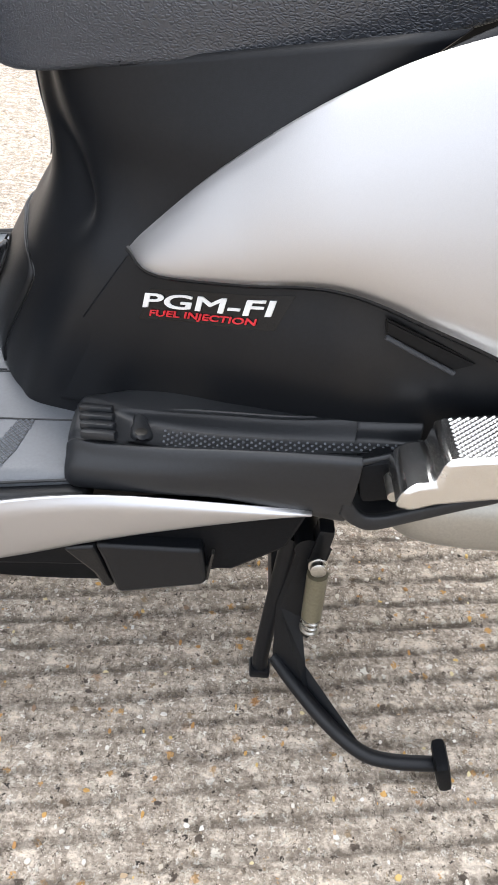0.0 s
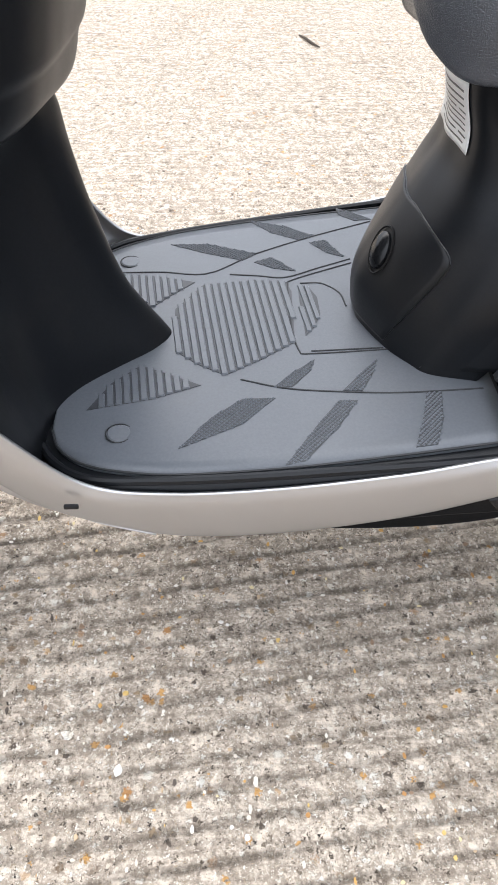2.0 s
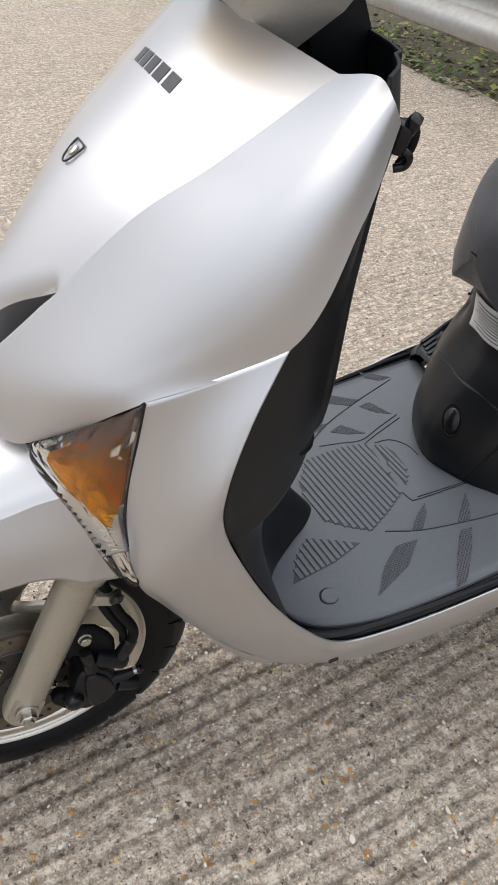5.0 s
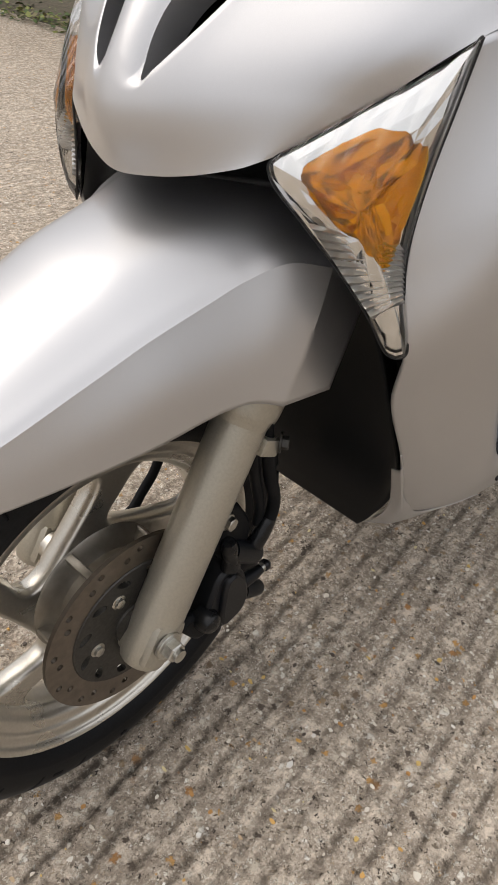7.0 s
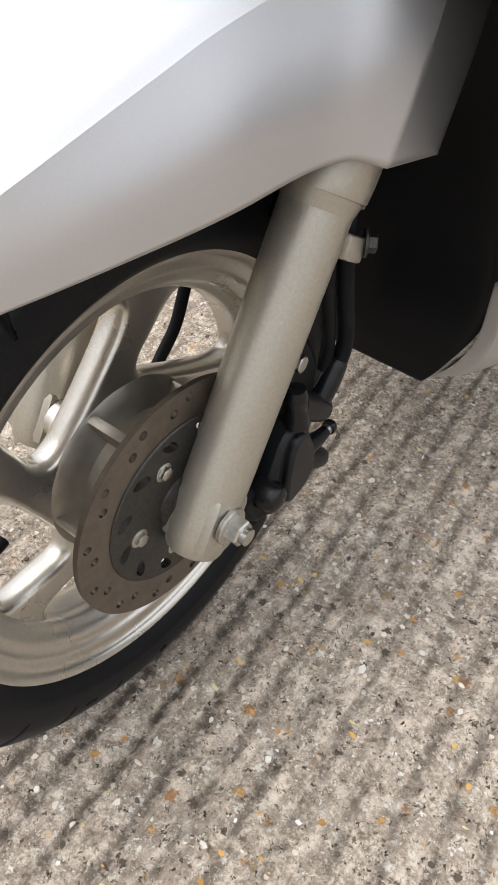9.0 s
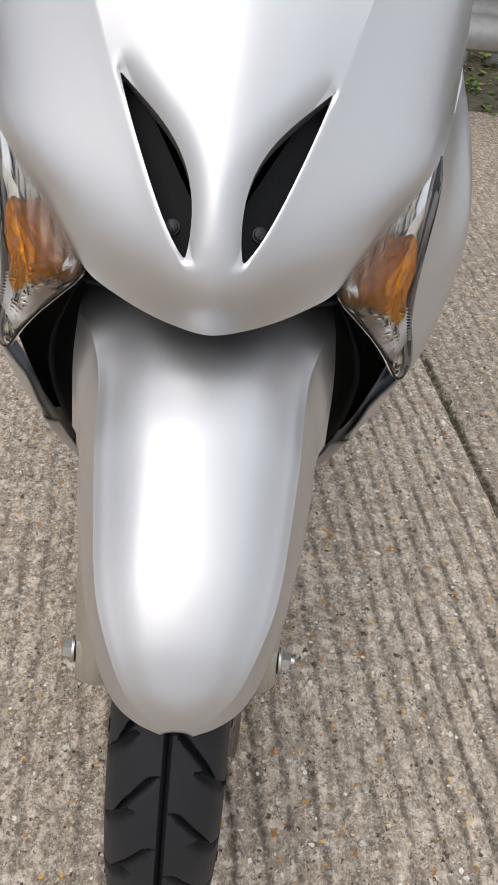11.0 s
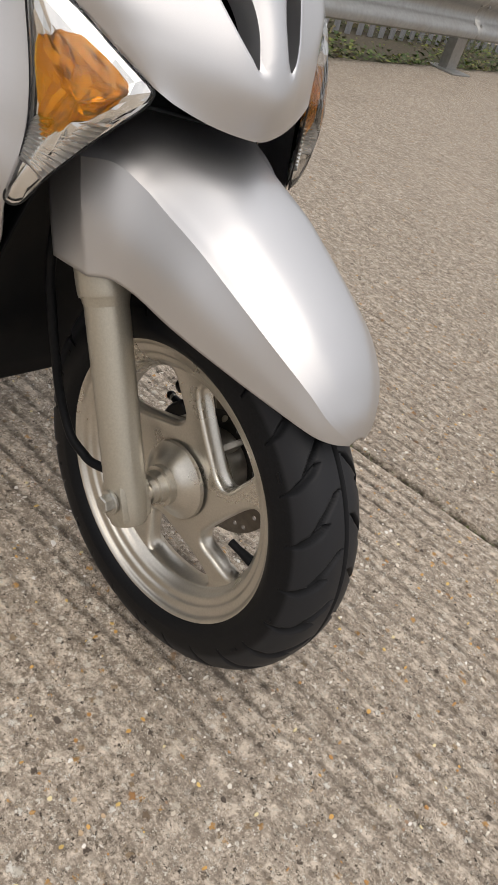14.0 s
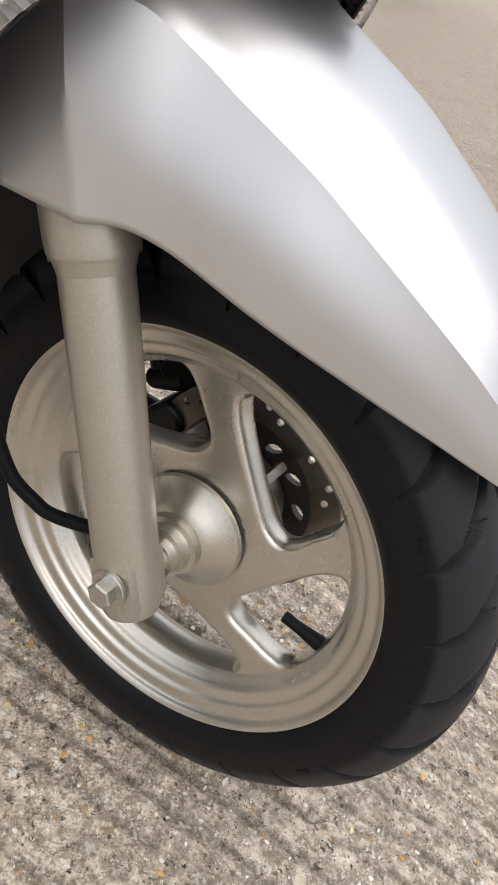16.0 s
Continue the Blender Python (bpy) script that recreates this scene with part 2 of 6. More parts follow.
def concrete(name, light, dark, fine):
    """Worn concrete with exposed aggregate, dirt patches and fine pitting."""
    m = bpy.data.materials.new(name)
    m.use_nodes = True
    nt = m.node_tree
    b = nt.nodes["Principled BSDF"]
    b.inputs["Roughness"].default_value = 0.85
    b.inputs["Specular IOR Level"].default_value = 0.25
    tc = nt.nodes.new("ShaderNodeTexCoord")

    def tex(kind, scale, **kw):
        n = nt.nodes.new(kind)
        n.inputs["Scale"].default_value = scale
        for k, val in kw.items():
            n.inputs[k].default_value = val
        nt.links.new(tc.outputs["Object"], n.inputs["Vector"])
        return n

    def mixc(fac, a, c, mode="MIX"):
        x = nt.nodes.new("ShaderNodeMix")
        x.data_type, x.blend_type = "RGBA", mode
        for socket, value in ((x.inputs["Factor"], fac), (x.inputs["A"], a), (x.inputs["B"], c)):
            if hasattr(value, "links"):
                nt.links.new(value, socket)
            else:
                socket.default_value = value
        return x.outputs["Result"]

    def span(src, lo, hi, a=0.0, z=1.0):
        r = nt.nodes.new("ShaderNodeMapRange")
        r.inputs["From Min"].default_value, r.inputs["From Max"].default_value = lo, hi
        r.inputs["To Min"].default_value, r.inputs["To Max"].default_value = a, z
        nt.links.new(src, r.inputs["Value"])
        return r.outputs[0]

    n1 = tex("ShaderNodeTexNoise", 260 * fine, Detail=3.0, Roughness=0.7)
    n4 = tex("ShaderNodeTexNoise", 85 * fine, Detail=5.0, Roughness=0.7)
    n2 = tex("ShaderNodeTexNoise", 7.0, Detail=6.0, Roughness=0.65)
    n3 = tex("ShaderNodeTexNoise", 1.1, Detail=3.0)
    mid = tuple((a + c) / 2 for a, c in zip(light, dark))
    base = mixc(span(n1.outputs["Fac"], 0.36, 0.64), tuple(c * 0.8 for c in dark) + (1,), (*light, 1))
    base = mixc(span(n4.outputs["Fac"], 0.47, 0.58, 0.0, 0.80), base, (*dark, 1))
    base = mixc(span(n2.outputs["Fac"], 0.42, 0.70, 0.0, 0.50), base, tuple(c * 0.78 for c in dark) + (1,))
    base = mixc(span(n3.outputs["Fac"], 0.4, 0.65, 0.0, 0.25), base, (*mid, 1))
    n6 = tex("ShaderNodeTexNoise", 46 * fine, Detail=4.0, Roughness=0.68)      # worn pale crests of cement
    base = mixc(span(n6.outputs["Fac"], 0.50, 0.62, 0.0, 0.72), base, tuple(c * 1.05 for c in light) + (1,))
    n7 = tex("ShaderNodeTexNoise", 63 * fine, Detail=5.0, Roughness=0.72)      # grime between them
    base = mixc(span(n7.outputs["Fac"], 0.53, 0.64, 0.0, 0.62), base, tuple(c * 0.55 for c in dark) + (1,))
    turn = nt.nodes.new("ShaderNodeMapping")       # fine brush lines along the slab
    turn.inputs["Rotation"].default_value = (0, 0, -radians(7.3))
    turn.inputs["Scale"].default_value = (6.0, 110.0, 1.0)
    nt.links.new(tc.outputs["Object"], turn.inputs["Vector"])
    n5 = nt.nodes.new("ShaderNodeTexNoise")
    n5.inputs["Scale"].default_value = 1.0
    n5.inputs["Detail"].default_value = 4.0
    nt.links.new(turn.outputs[0], n5.inputs["Vector"])
    base = mixc(span(n5.outputs["Fac"], 0.50, 0.66, 0.0, 0.50), base, tuple(c * 0.60 for c in dark) + (1,))
    # aggregate: broken flecks of several sizes with crooked outlines
    warp = nt.nodes.new("ShaderNodeVectorMath")
    warp.operation = "MULTIPLY_ADD"
    wob = tex("ShaderNodeTexNoise", 330 * fine, Detail=2.0)
    warp.inputs[1].default_value = (0.011, 0.011, 0.011)
    nt.links.new(wob.outputs["Color"], warp.inputs[0])
    nt.links.new(tc.outputs["Object"], warp.inputs[2])
    height = n1.outputs["Fac"]
    for scale, cut_in, chance, stops in (
            (340, 0.36, 0.62, ((0.0, (0.78, 0.72, 0.62)), (0.35, (0.16, 0.13, 0.10)), (0.60, (0.66, 0.60, 0.50)), (0.85, (0.46, 0.36, 0.25)))),
            (165, 0.32, 0.72, ((0.0, (0.80, 0.75, 0.66)), (0.30, (0.50, 0.42, 0.33)), (0.50, (0.72, 0.66, 0.56)), (0.66, (0.20, 0.16, 0.12)), (0.84, (0.84, 0.80, 0.73)), (0.975, (0.62, 0.36, 0.14)))),
            (210, 0.30, 0.90, ((0.0, (0.045, 0.038, 0.032)), (0.5, (0.085, 0.066, 0.048)), (0.8, (0.14, 0.11, 0.08)))),
            (92, 0.30, 0.86, ((0.0, (0.74, 0.68, 0.58)), (0.22, (0.34, 0.25, 0.16)), (0.42, (0.80, 0.76, 0.68)), (0.62, (0.56, 0.32, 0.12)), (0.80, (0.12, 0.095, 0.075)))),
            (61, 0.24, 0.93, ((0.0, (0.62, 0.55, 0.45)), (0.30, (0.42, 0.22, 0.09)), (0.62, (0.72, 0.67, 0.58)), (0.82, (0.22, 0.16, 0.11))))):
        vor = nt.nodes.new("ShaderNodeTexVoronoi")
        vor.inputs["Scale"].default_value = scale * fine
        nt.links.new(warp.outputs[0], vor.inputs["Vector"])
        cr = nt.nodes.new("ShaderNodeValToRGB")
        cr.color_ramp.interpolation = "CONSTANT"
        while len(cr.color_ramp.elements) < len(stops):
            cr.color_ramp.elements.new(0.5)
        for e, (p, c) in zip(cr.color_ramp.elements, stops):
            e.position, e.color = p, (*c, 1)
        sep = nt.nodes.new("ShaderNodeSeparateColor")
        nt.links.new(vor.outputs["Color"], sep.inputs[0])
        nt.links.new(sep.outputs[0], cr.inputs[0])
        inside = span(vor.outputs["Distance"], cut_in - 0.02, cut_in + 0.14, 1.0, 0.0)
        pick = span(sep.outputs[1], chance, chance + 0.04)
        both = nt.nodes.new("ShaderNodeMath")
        both.operation = "MULTIPLY"
        nt.links.new(inside, both.inputs[0])
        nt.links.new(pick, both.inputs[1])
        base = mixc(both.outputs[0], base, cr.outputs[0])
        hsum = nt.nodes.new("ShaderNodeMath")
        hsum.operation = "MULTIPLY_ADD"
        hsum.inputs[1].default_value = 0.35
        nt.links.new(both.outputs[0], hsum.inputs[0])
        nt.links.new(height, hsum.inputs[2])
        height = hsum.outputs[0]
    silt_and_tone = nt.nodes.new("ShaderNodeAttribute")
    silt_and_tone.attribute_name = "silt_and_tone"
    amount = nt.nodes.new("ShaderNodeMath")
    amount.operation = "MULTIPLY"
    nt.links.new(silt_and_tone.outputs["Fac"], amount.inputs[0])
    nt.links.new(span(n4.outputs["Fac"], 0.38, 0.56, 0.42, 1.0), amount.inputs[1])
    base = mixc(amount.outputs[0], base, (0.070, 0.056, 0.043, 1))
    nt.links.new(base, b.inputs["Base Color"])
    bp = nt.nodes.new("ShaderNodeBump")
    bp.inputs["Distance"].default_value = 0.0024
    nt.links.new(height, bp.inputs["Height"])
    nt.links.new(bp.outputs[0], b.inputs["Normal"])
    return m


CONCRETE = concrete("brushed_concrete", (0.81, 0.70, 0.575), (0.300, 0.243, 0.188), 1.0)


def varied(name, colors, rough=0.7):
    """One of a few colours for each piece."""
    m = bpy.data.materials.new(name)
    m.use_nodes = True
    nt = m.node_tree
    b = nt.nodes["Principled BSDF"]
    b.inputs["Roughness"].default_value = rough
    geo = nt.nodes.new("ShaderNodeNewGeometry")
    cr = nt.nodes.new("ShaderNodeValToRGB")
    cr.color_ramp.interpolation = "CONSTANT"
    while len(cr.color_ramp.elements) < len(colors):
        cr.color_ramp.elements.new(0.5)
    for i, (e, c) in enumerate(zip(cr.color_ramp.elements, colors)):
        e.position, e.color = i / len(colors), (*c, 1)
    nt.links.new(geo.outputs["Random Per Island"], cr.inputs[0])
    nt.links.new(cr.outputs[0], b.inputs["Base Color"])
    return m


PEBBLES = varied("aggregate_stones", [(0.74, 0.68, 0.58), (0.46, 0.24, 0.08), (0.09, 0.07, 0.055), (0.80, 0.76, 0.68), (0.30, 0.20, 0.13), (0.62, 0.36, 0.11), (0.70, 0.66, 0.58), (0.78, 0.74, 0.68), (0.66, 0.46, 0.16), (0.60, 0.53, 0.43),
                                      (0.80, 0.77, 0.72), (0.52, 0.38, 0.24), (0.72, 0.62, 0.36), (0.68, 0.62, 0.53)])
LEAVES = varied("weed_leaves", [(0.07, 0.12, 0.02), (0.10, 0.15, 0.03), (0.05, 0.09, 0.02), (0.22, 0.24, 0.05), (0.20, 0.17, 0.08)], 0.55)
MOSS = varied("joint_moss", [(0.06, 0.08, 0.02), (0.09, 0.11, 0.03), (0.045, 0.045, 0.025), (0.10, 0.10, 0.04)], 0.9)

# ---------------------------------------------------------------- shape helpers


def part(name, bm, mat, parent=None, label="", smooth=True, category="", solid=0.0, bevel=0.0, sharp=38):
    """Links a bmesh as one mesh object under a thing or a part."""
    me = bpy.data.meshes.new(name)
    bmesh.ops.recalc_face_normals(bm, faces=bm.faces)
    bm.to_mesh(me)
    bm.free()
    me.materials.append(mat)
    if smooth:
        me.polygons.foreach_set("use_smooth", [True] * len(me.polygons))
        me.set_sharp_from_angle(angle=radians(sharp))
    ob = new(name, me)
    if parent:
        ob.parent = parent
    if solid:
        s = ob.modifiers.new("thickness", "SOLIDIFY")
        s.thickness, s.offset = abs(solid), (-1 if solid > 0 else 1)
    if bevel:
        b = ob.modifiers.new("edge", "BEVEL")
        b.width, b.segments, b.limit_method, b.angle_limit = bevel, 2, "ANGLE", radians(35)
    if label or category:
        tagged(ob, label, category)
    return ob


def spline(pts, n):
    """n points along a smooth curve through pts."""
    p = [np.array(q, float) for q in pts]
    p = [2 * p[0] - p[1]] + p + [2 * p[-1] - p[-2]]
    seg = len(p) - 3
    out = []
    for i in range(n):
        s = i * seg / (n - 1)
        k = min(int(s), seg - 1)
        f = s - k
        a, b, c, d = p[k:k + 4]
        out.append(0.5 * (2 * b + (c - a) * f + (2 * a - 5 * b + 4 * c - d) * f * f + (3 * b - a - 3 * c + d) * f ** 3))
    return out


def loft(rows, nu, nv):
    """A smooth grid of nu by nv points over rows of control points."""
    lines = [spline(r, nv) for r in rows]
    cols = [spline([ln[j] for ln in lines], nu) for j in range(nv)]
    return [[cols[j][i] for j in range(nv)] for i in range(nu)]


def sheet(grid, close_u=False, close_v=False, bm=None):
    bm = bm or bmesh.new()
    vs = [[bm.verts.new(p) for p in row] for row in grid]
    nu, nv = len(vs), len(vs[0])
    for i in range(nu if close_u else nu - 1):
        for j in range(nv if close_v else nv - 1):
            a, b, c, d = vs[i][j], vs[(i + 1) % nu][j], vs[(i + 1) % nu][(j + 1) % nv], vs[i][(j + 1) % nv]
            bm.faces.new((a, b, c, d))
    return bm


def capped(grid, bm=None):
    """A tube through closed rings, with both ends filled."""
    bm = bm or bmesh.new()
    vs = [[bm.verts.new(p) for p in row] for row in grid]
    nv = len(vs[0])
    for i in range(len(vs) - 1):
        for j in range(nv):
            bm.faces.new((vs[i][j], vs[i + 1][j], vs[i + 1][(j + 1) % nv], vs[i][(j + 1) % nv]))
    bm.faces.new(vs[0])
    bm.faces.new(vs[-1])
    return bm


def tube(pts, r, n=12, seg=16, bm=None):
    """A round bar along a smooth curve; r may be a list of radii, one for each control point."""
    path = [Vector(p) for p in (spline(pts, n) if len(pts) > 2 else [np.array(pts[0], float) + (np.array(pts[1], float) - np.array(pts[0], float)) * i / (n - 1) for i in range(n)])]
    rr = r if isinstance(r, (list, tuple)) else [r] * len(pts)
    rings = []
    up = Vector((0.31, 0.52, 0.79))
    for i, p in enumerate(path):
        d = (path[min(i + 1, len(path) - 1)] - path[max(i - 1, 0)]).normalized()
        x = d.cross(up).normalized()
        y = d.cross(x)
        s = i * (len(rr) - 1) / (len(path) - 1)
        k = min(int(s), len(rr) - 2)
        rad = rr[k] + (rr[k + 1] - rr[k]) * (s - k)
        rings.append([p + (x * math.cos(a) + y * math.sin(a)) * rad for a in (2 * math.pi * q / seg for q in range(seg))])
    return capped(rings, bm)


def spin(profile, seg=64, axis="y", centre=(0, 0, 0), bm=None, closed=True):
    """Turns a profile of (along axis, radius) round the axis."""
    bm = bm or bmesh.new()
    rings = []
    for i in range(seg):
        a = 2 * math.pi * i / seg
        row = []
        for h, r in profile:
            if axis == "y":
                q = (centre[0] + r * math.cos(a), centre[1] + h, centre[2] + r * math.sin(a))
            elif axis == "z":
                q = (centre[0] + r * math.cos(a), centre[1] + r * math.sin(a), centre[2] + h)
            else:
                q = (centre[0] + h, centre[1] + r * math.cos(a), centre[2] + r * math.sin(a))
            row.append(bm.verts.new(q))
        rings.append(row)
    m = len(profile)
    for i in range(seg):
        for j in range(m if closed else m - 1):
            try:
                bm.faces.new((rings[i][j], rings[(i + 1) % seg][j], rings[(i + 1) % seg][(j + 1) % m], rings[i][(j + 1) % m]))
            except ValueError:
                pass
    bmesh.ops.remove_doubles(bm, verts=bm.verts, dist=1e-6)
    return bm


def block(size, at=(0, 0, 0), turn=None, bm=None, bevel=0.0, taper=1.0):
    """A box with rounded edges; taper narrows its top."""
    own = bmesh.new()
    bmesh.ops.create_cube(own, size=1.0)
    for v in own.verts:
        k = taper if v.co.z > 0 else 1.0
        v.co = Vector((v.co.x * size[0] * k, v.co.y * size[1] * k, v.co.z * size[2]))
    if bevel:
        bmesh.ops.bevel(own, geom=own.edges[:], offset=bevel, segments=2, affect="EDGES", profile=0.6)
    m = Matrix.Translation(at) @ (turn or Matrix.Identity(4))
    own.transform(m)
    if bm is None:
        return own
    join(bm, own)
    return bm


def join(bm, other):
    """Adds another bmesh to bm."""
    me = bpy.data.meshes.new("tmp")
    other.to_mesh(me)
    other.free()
    bm.from_mesh(me)
    bpy.data.meshes.remove(me)
    return bm


def prism(outline, a, b, bm=None):
    """A flat outline of 3D points, pushed from offset a to offset b."""
    bm = bm or bmesh.new()
    lo = [bm.verts.new(Vector(p) + Vector(a)) for p in outline]
    hi = [bm.verts.new(Vector(p) + Vector(b)) for p in outline]
    n = len(outline)
    for i in range(n):
        bm.faces.new((lo[i], lo[(i + 1) % n], hi[(i + 1) % n], hi[i]))
    bm.faces.new(lo)
    bm.faces.new(hi)
    return bm


def bolt(at, way, r, h, flange=1.35, hexa=True):
    """A bolt head or nut with a washer flange, its top pointing along way."""
    bm = spin([(0, 0.0001), (0, r * flange), (h * 0.2, r * flange), (h * 0.26, r * flange * 0.93), (h * 0.26, 0.0001)], 24, "z", closed=False)
    n = 6 if hexa else 20
    head = spin([(h * 0.24, 0.0001), (h * 0.24, r), (h * 0.9, r), (h, r * 0.86), (h, 0.0001)], n, "z", closed=False)
    join(bm, head)
    q = Vector(way).normalized().to_track_quat("Z", "Y").to_matrix().to_4x4()
    bm.transform(Matrix.Translation(at) @ q)
    return bm


def cut(ob, cutter_bm):
    """Takes the cutter's volume out of a mesh object for good."""
    me = bpy.data.meshes.new("cutter")
    bmesh.ops.recalc_face_normals(cutter_bm, faces=cutter_bm.faces)
    cutter_bm.to_mesh(me)
    cutter_bm.free()
    tool = new("cutter", me)
    tool.parent = ob.parent
    mod = ob.modifiers.new("cut", "BOOLEAN")
    mod.operation, mod.object, mod.solver = "DIFFERENCE", tool, "EXACT"
    dg = bpy.context.evaluated_depsgraph_get()
    dg.update()
    done = bpy.data.meshes.new_from_object(ob.evaluated_get(dg))
    ob.modifiers.clear()
    ob.data = done
    done.polygons.foreach_set("use_smooth", [True] * len(done.polygons))
    done.set_sharp_from_angle(angle=radians(35))
    bpy.data.objects.remove(tool)
    return ob


def lettering(name, body, size, mat, parent, m, slant=0.0, label=""):
    """Words in the built-in font as a thin raised mesh."""
    cu = bpy.data.curves.new(name, "FONT")
    cu.body, cu.size, cu.extrude, cu.bevel_depth = body, 1.0, 0.0002, 0.020
    cu.bevel_resolution = 1
    cu.align_x, cu.align_y = "LEFT", "BOTTOM"
    tmp = bpy.data.objects.new(name, cu)
    scene.collection.objects.link(tmp)
    dg = bpy.context.evaluated_depsgraph_get()
    dg.update()
    me = bpy.data.meshes.new_from_object(tmp.evaluated_get(dg))
    bpy.data.objects.remove(tmp)
    xs, ys = [v.co.x for v in me.vertices], [v.co.y for v in me.vertices]
    wide, high = size
    me.transform(Matrix.Translation((-min(xs), -min(ys), 0)))
    me.transform(Matrix.Diagonal((wide / (max(xs) - min(xs)), high / (max(ys) - min(ys)), 1, 1)))
    me.transform(Matrix(((1, slant, 0, 0), (0, 1, 0, 0), (0, 0, 1, 0), (0, 0, 0, 1))))
    me.transform(m)
    me.materials.clear()
    me.materials.append(mat)
    ob = new(name, me)
    ob.parent = parent
    if label:
        tagged(ob, label)
    return ob


def drape(ob, target, way, lift=0.0005):
    """Lays a flat mesh on a surface: every point goes along way until it meets the target, then stands lift above it."""
    from mathutils.bvhtree import BVHTree
    me = target.data
    tree = BVHTree.FromPolygons([v.co for v in me.vertices], [p.vertices[:] for p in me.polygons])
    way = Vector(way).normalized()
    n = len(ob.data.vertices)
    mid = sum((v.co.dot(way) for v in ob.data.vertices), 0.0) / n
    for v in ob.data.vertices:
        high = mid - v.co.dot(way)
        hit = tree.ray_cast(v.co - way * 0.04, way)[0]
        if hit:
            v.co = hit - way * (lift + max(-0.0003, min(0.0006, high)))
    return ob


def middle(x):
    """The scooter's centre line, which runs a little off the x axis towards the tail."""
    return 0.030 * max(0.0, x - 0.1)


def mirrored(p):
    return (p[0], 2 * middle(p[0]) - p[1], p[2])


def both_sides(make):
    """Runs make(side_function) for the left side and the mirrored right side."""
    for f in (lambda p: tuple(p), mirrored):
        make(f)

# ---------------------------------------------------------------- ground
GRAIN = radians(7.3)            # the way the brushed ridges and the slab joint run
JOINT = -0.578                  # the joint's distance from the origin, across the ridges
gu = Vector((math.cos(GRAIN), math.sin(GRAIN), 0))
gv = Vector((-math.sin(GRAIN), math.cos(GRAIN), 0))


def rake(u, v):
    """Depth of the raked grooves, 0 to 1, at a place along (u) and across (v) them."""
    bend = 0.009 * noise.noise((u * 1.3, v * 0.7, 3.1)) + 0.003 * noise.noise((u * 14, v * 14, 5.0)) + 0.004 * noise.noise((u * 6, v * 4, 8.0)) + 0.0017 * noise.noise((u * 34, v * 34, 2.0)) + 0.0014 * noise.noise((u * 90, v * 90, 6.0))
    pitch = 0.0345 if v < 0.36 else 0.019
    wave = math.sin(2 * math.pi * (v + bend) / pitch + 1.6 * noise.noise((u * 0.5, v * 6, 5.5)))
    groove = min(1.0, max(0.0, wave - 0.48) * 2.8)
    strength = 0.92 + 0.80 * noise.noise((u * 1.3 + 4, v * 3.1, 1.7))
    strength *= 1 - 0.72 * min(1.0, max(0.0, (v + 0.02) / 0.15)) if v < 0.36 else 1.0
    strength *= 1 - 0.60 * min(1.0, max(0.0, (-0.05 - u) / 0.2))
    if v < JOINT:
        strength *= 0.40
    return min(1.0, max(0.0, groove * max(0.1, strength)))


def ridge(u, v):
    """Height of the concrete."""
    near = max(0.0, 1 - max(0.0, math.hypot(u - 0.4, v) - 1.6) / 1.5)
    h = -0.0022 * rake(u, v) * near
    if near > 0:
        h += (0.0018 * noise.noise((u * 60, v * 60, 0.3)) + 0.0012 * noise.noise((u * 140, v * 140, 4.3))) * near
        h += 0.0025 * noise.noise((u * 2.2, v * 2.2, 9.0)) * near
    d = abs(v - JOINT - 0.002 * noise.noise((u * 9, 0, 2)))
    if d < 0.009:
        h -= 0.010 * (1 - (d / 0.009) ** 2)
    return h


def spread(lo, hi, step, far):
    out = list(np.arange(lo, hi, step))
    s = step
    a, b = out[0], out[-1]
    while b < far:
        s *= 1.35
        a, b = a - s, b + s
        out = [a] + out + [b]
    return out


us = spread(-0.9, 1.5, 0.0070, 90)
vs_ = spread(-1.15, 1.0, 0.0042, 90)
verts = []
for u in us:
    for v in vs_:
        p = gu * u + gv * v
        verts.append((p.x, p.y, ridge(u, v)))
nv_ = len(vs_)
faces = [(i * nv_ + j, (i + 1) * nv_ + j, (i + 1) * nv_ + j + 1, i * nv_ + j + 1) for i in range(len(us) - 1) for j in range(nv_ - 1)]
gm = bpy.data.meshes.new("ground")
gm.from_pydata(verts, [], faces)
gm.materials.append(CONCRETE)
# groove and joint silt, plus a darker tone past the joint and frontward
silt_and_tone = gm.attributes.new("silt_and_tone", "FLOAT", "POINT")
silt_and_tone.data.foreach_set("value", [min(1.0, 0.85 * rake(u, v) * (1 if -1.1 < v < .55 and -.85 < u < 1.45 else max(0, min(1, (.95 - v) / .4)) * (-1.1 < v) * (-.85 < u < 1.45)) + (0.9 if abs(v - JOINT) < 0.007 else 0) + (0.30 if v < JOINT else 0.20 * min(1.0, max(0.0, (0.12 - u) / 0.3)))) for u in us for v in vs_])
gm.polygons.foreach_set("use_smooth", [True] * len(gm.polygons))
tagged(new("ground", gm), "worn raked concrete yard slabs with exposed aggregate", "ground", kind="structure")


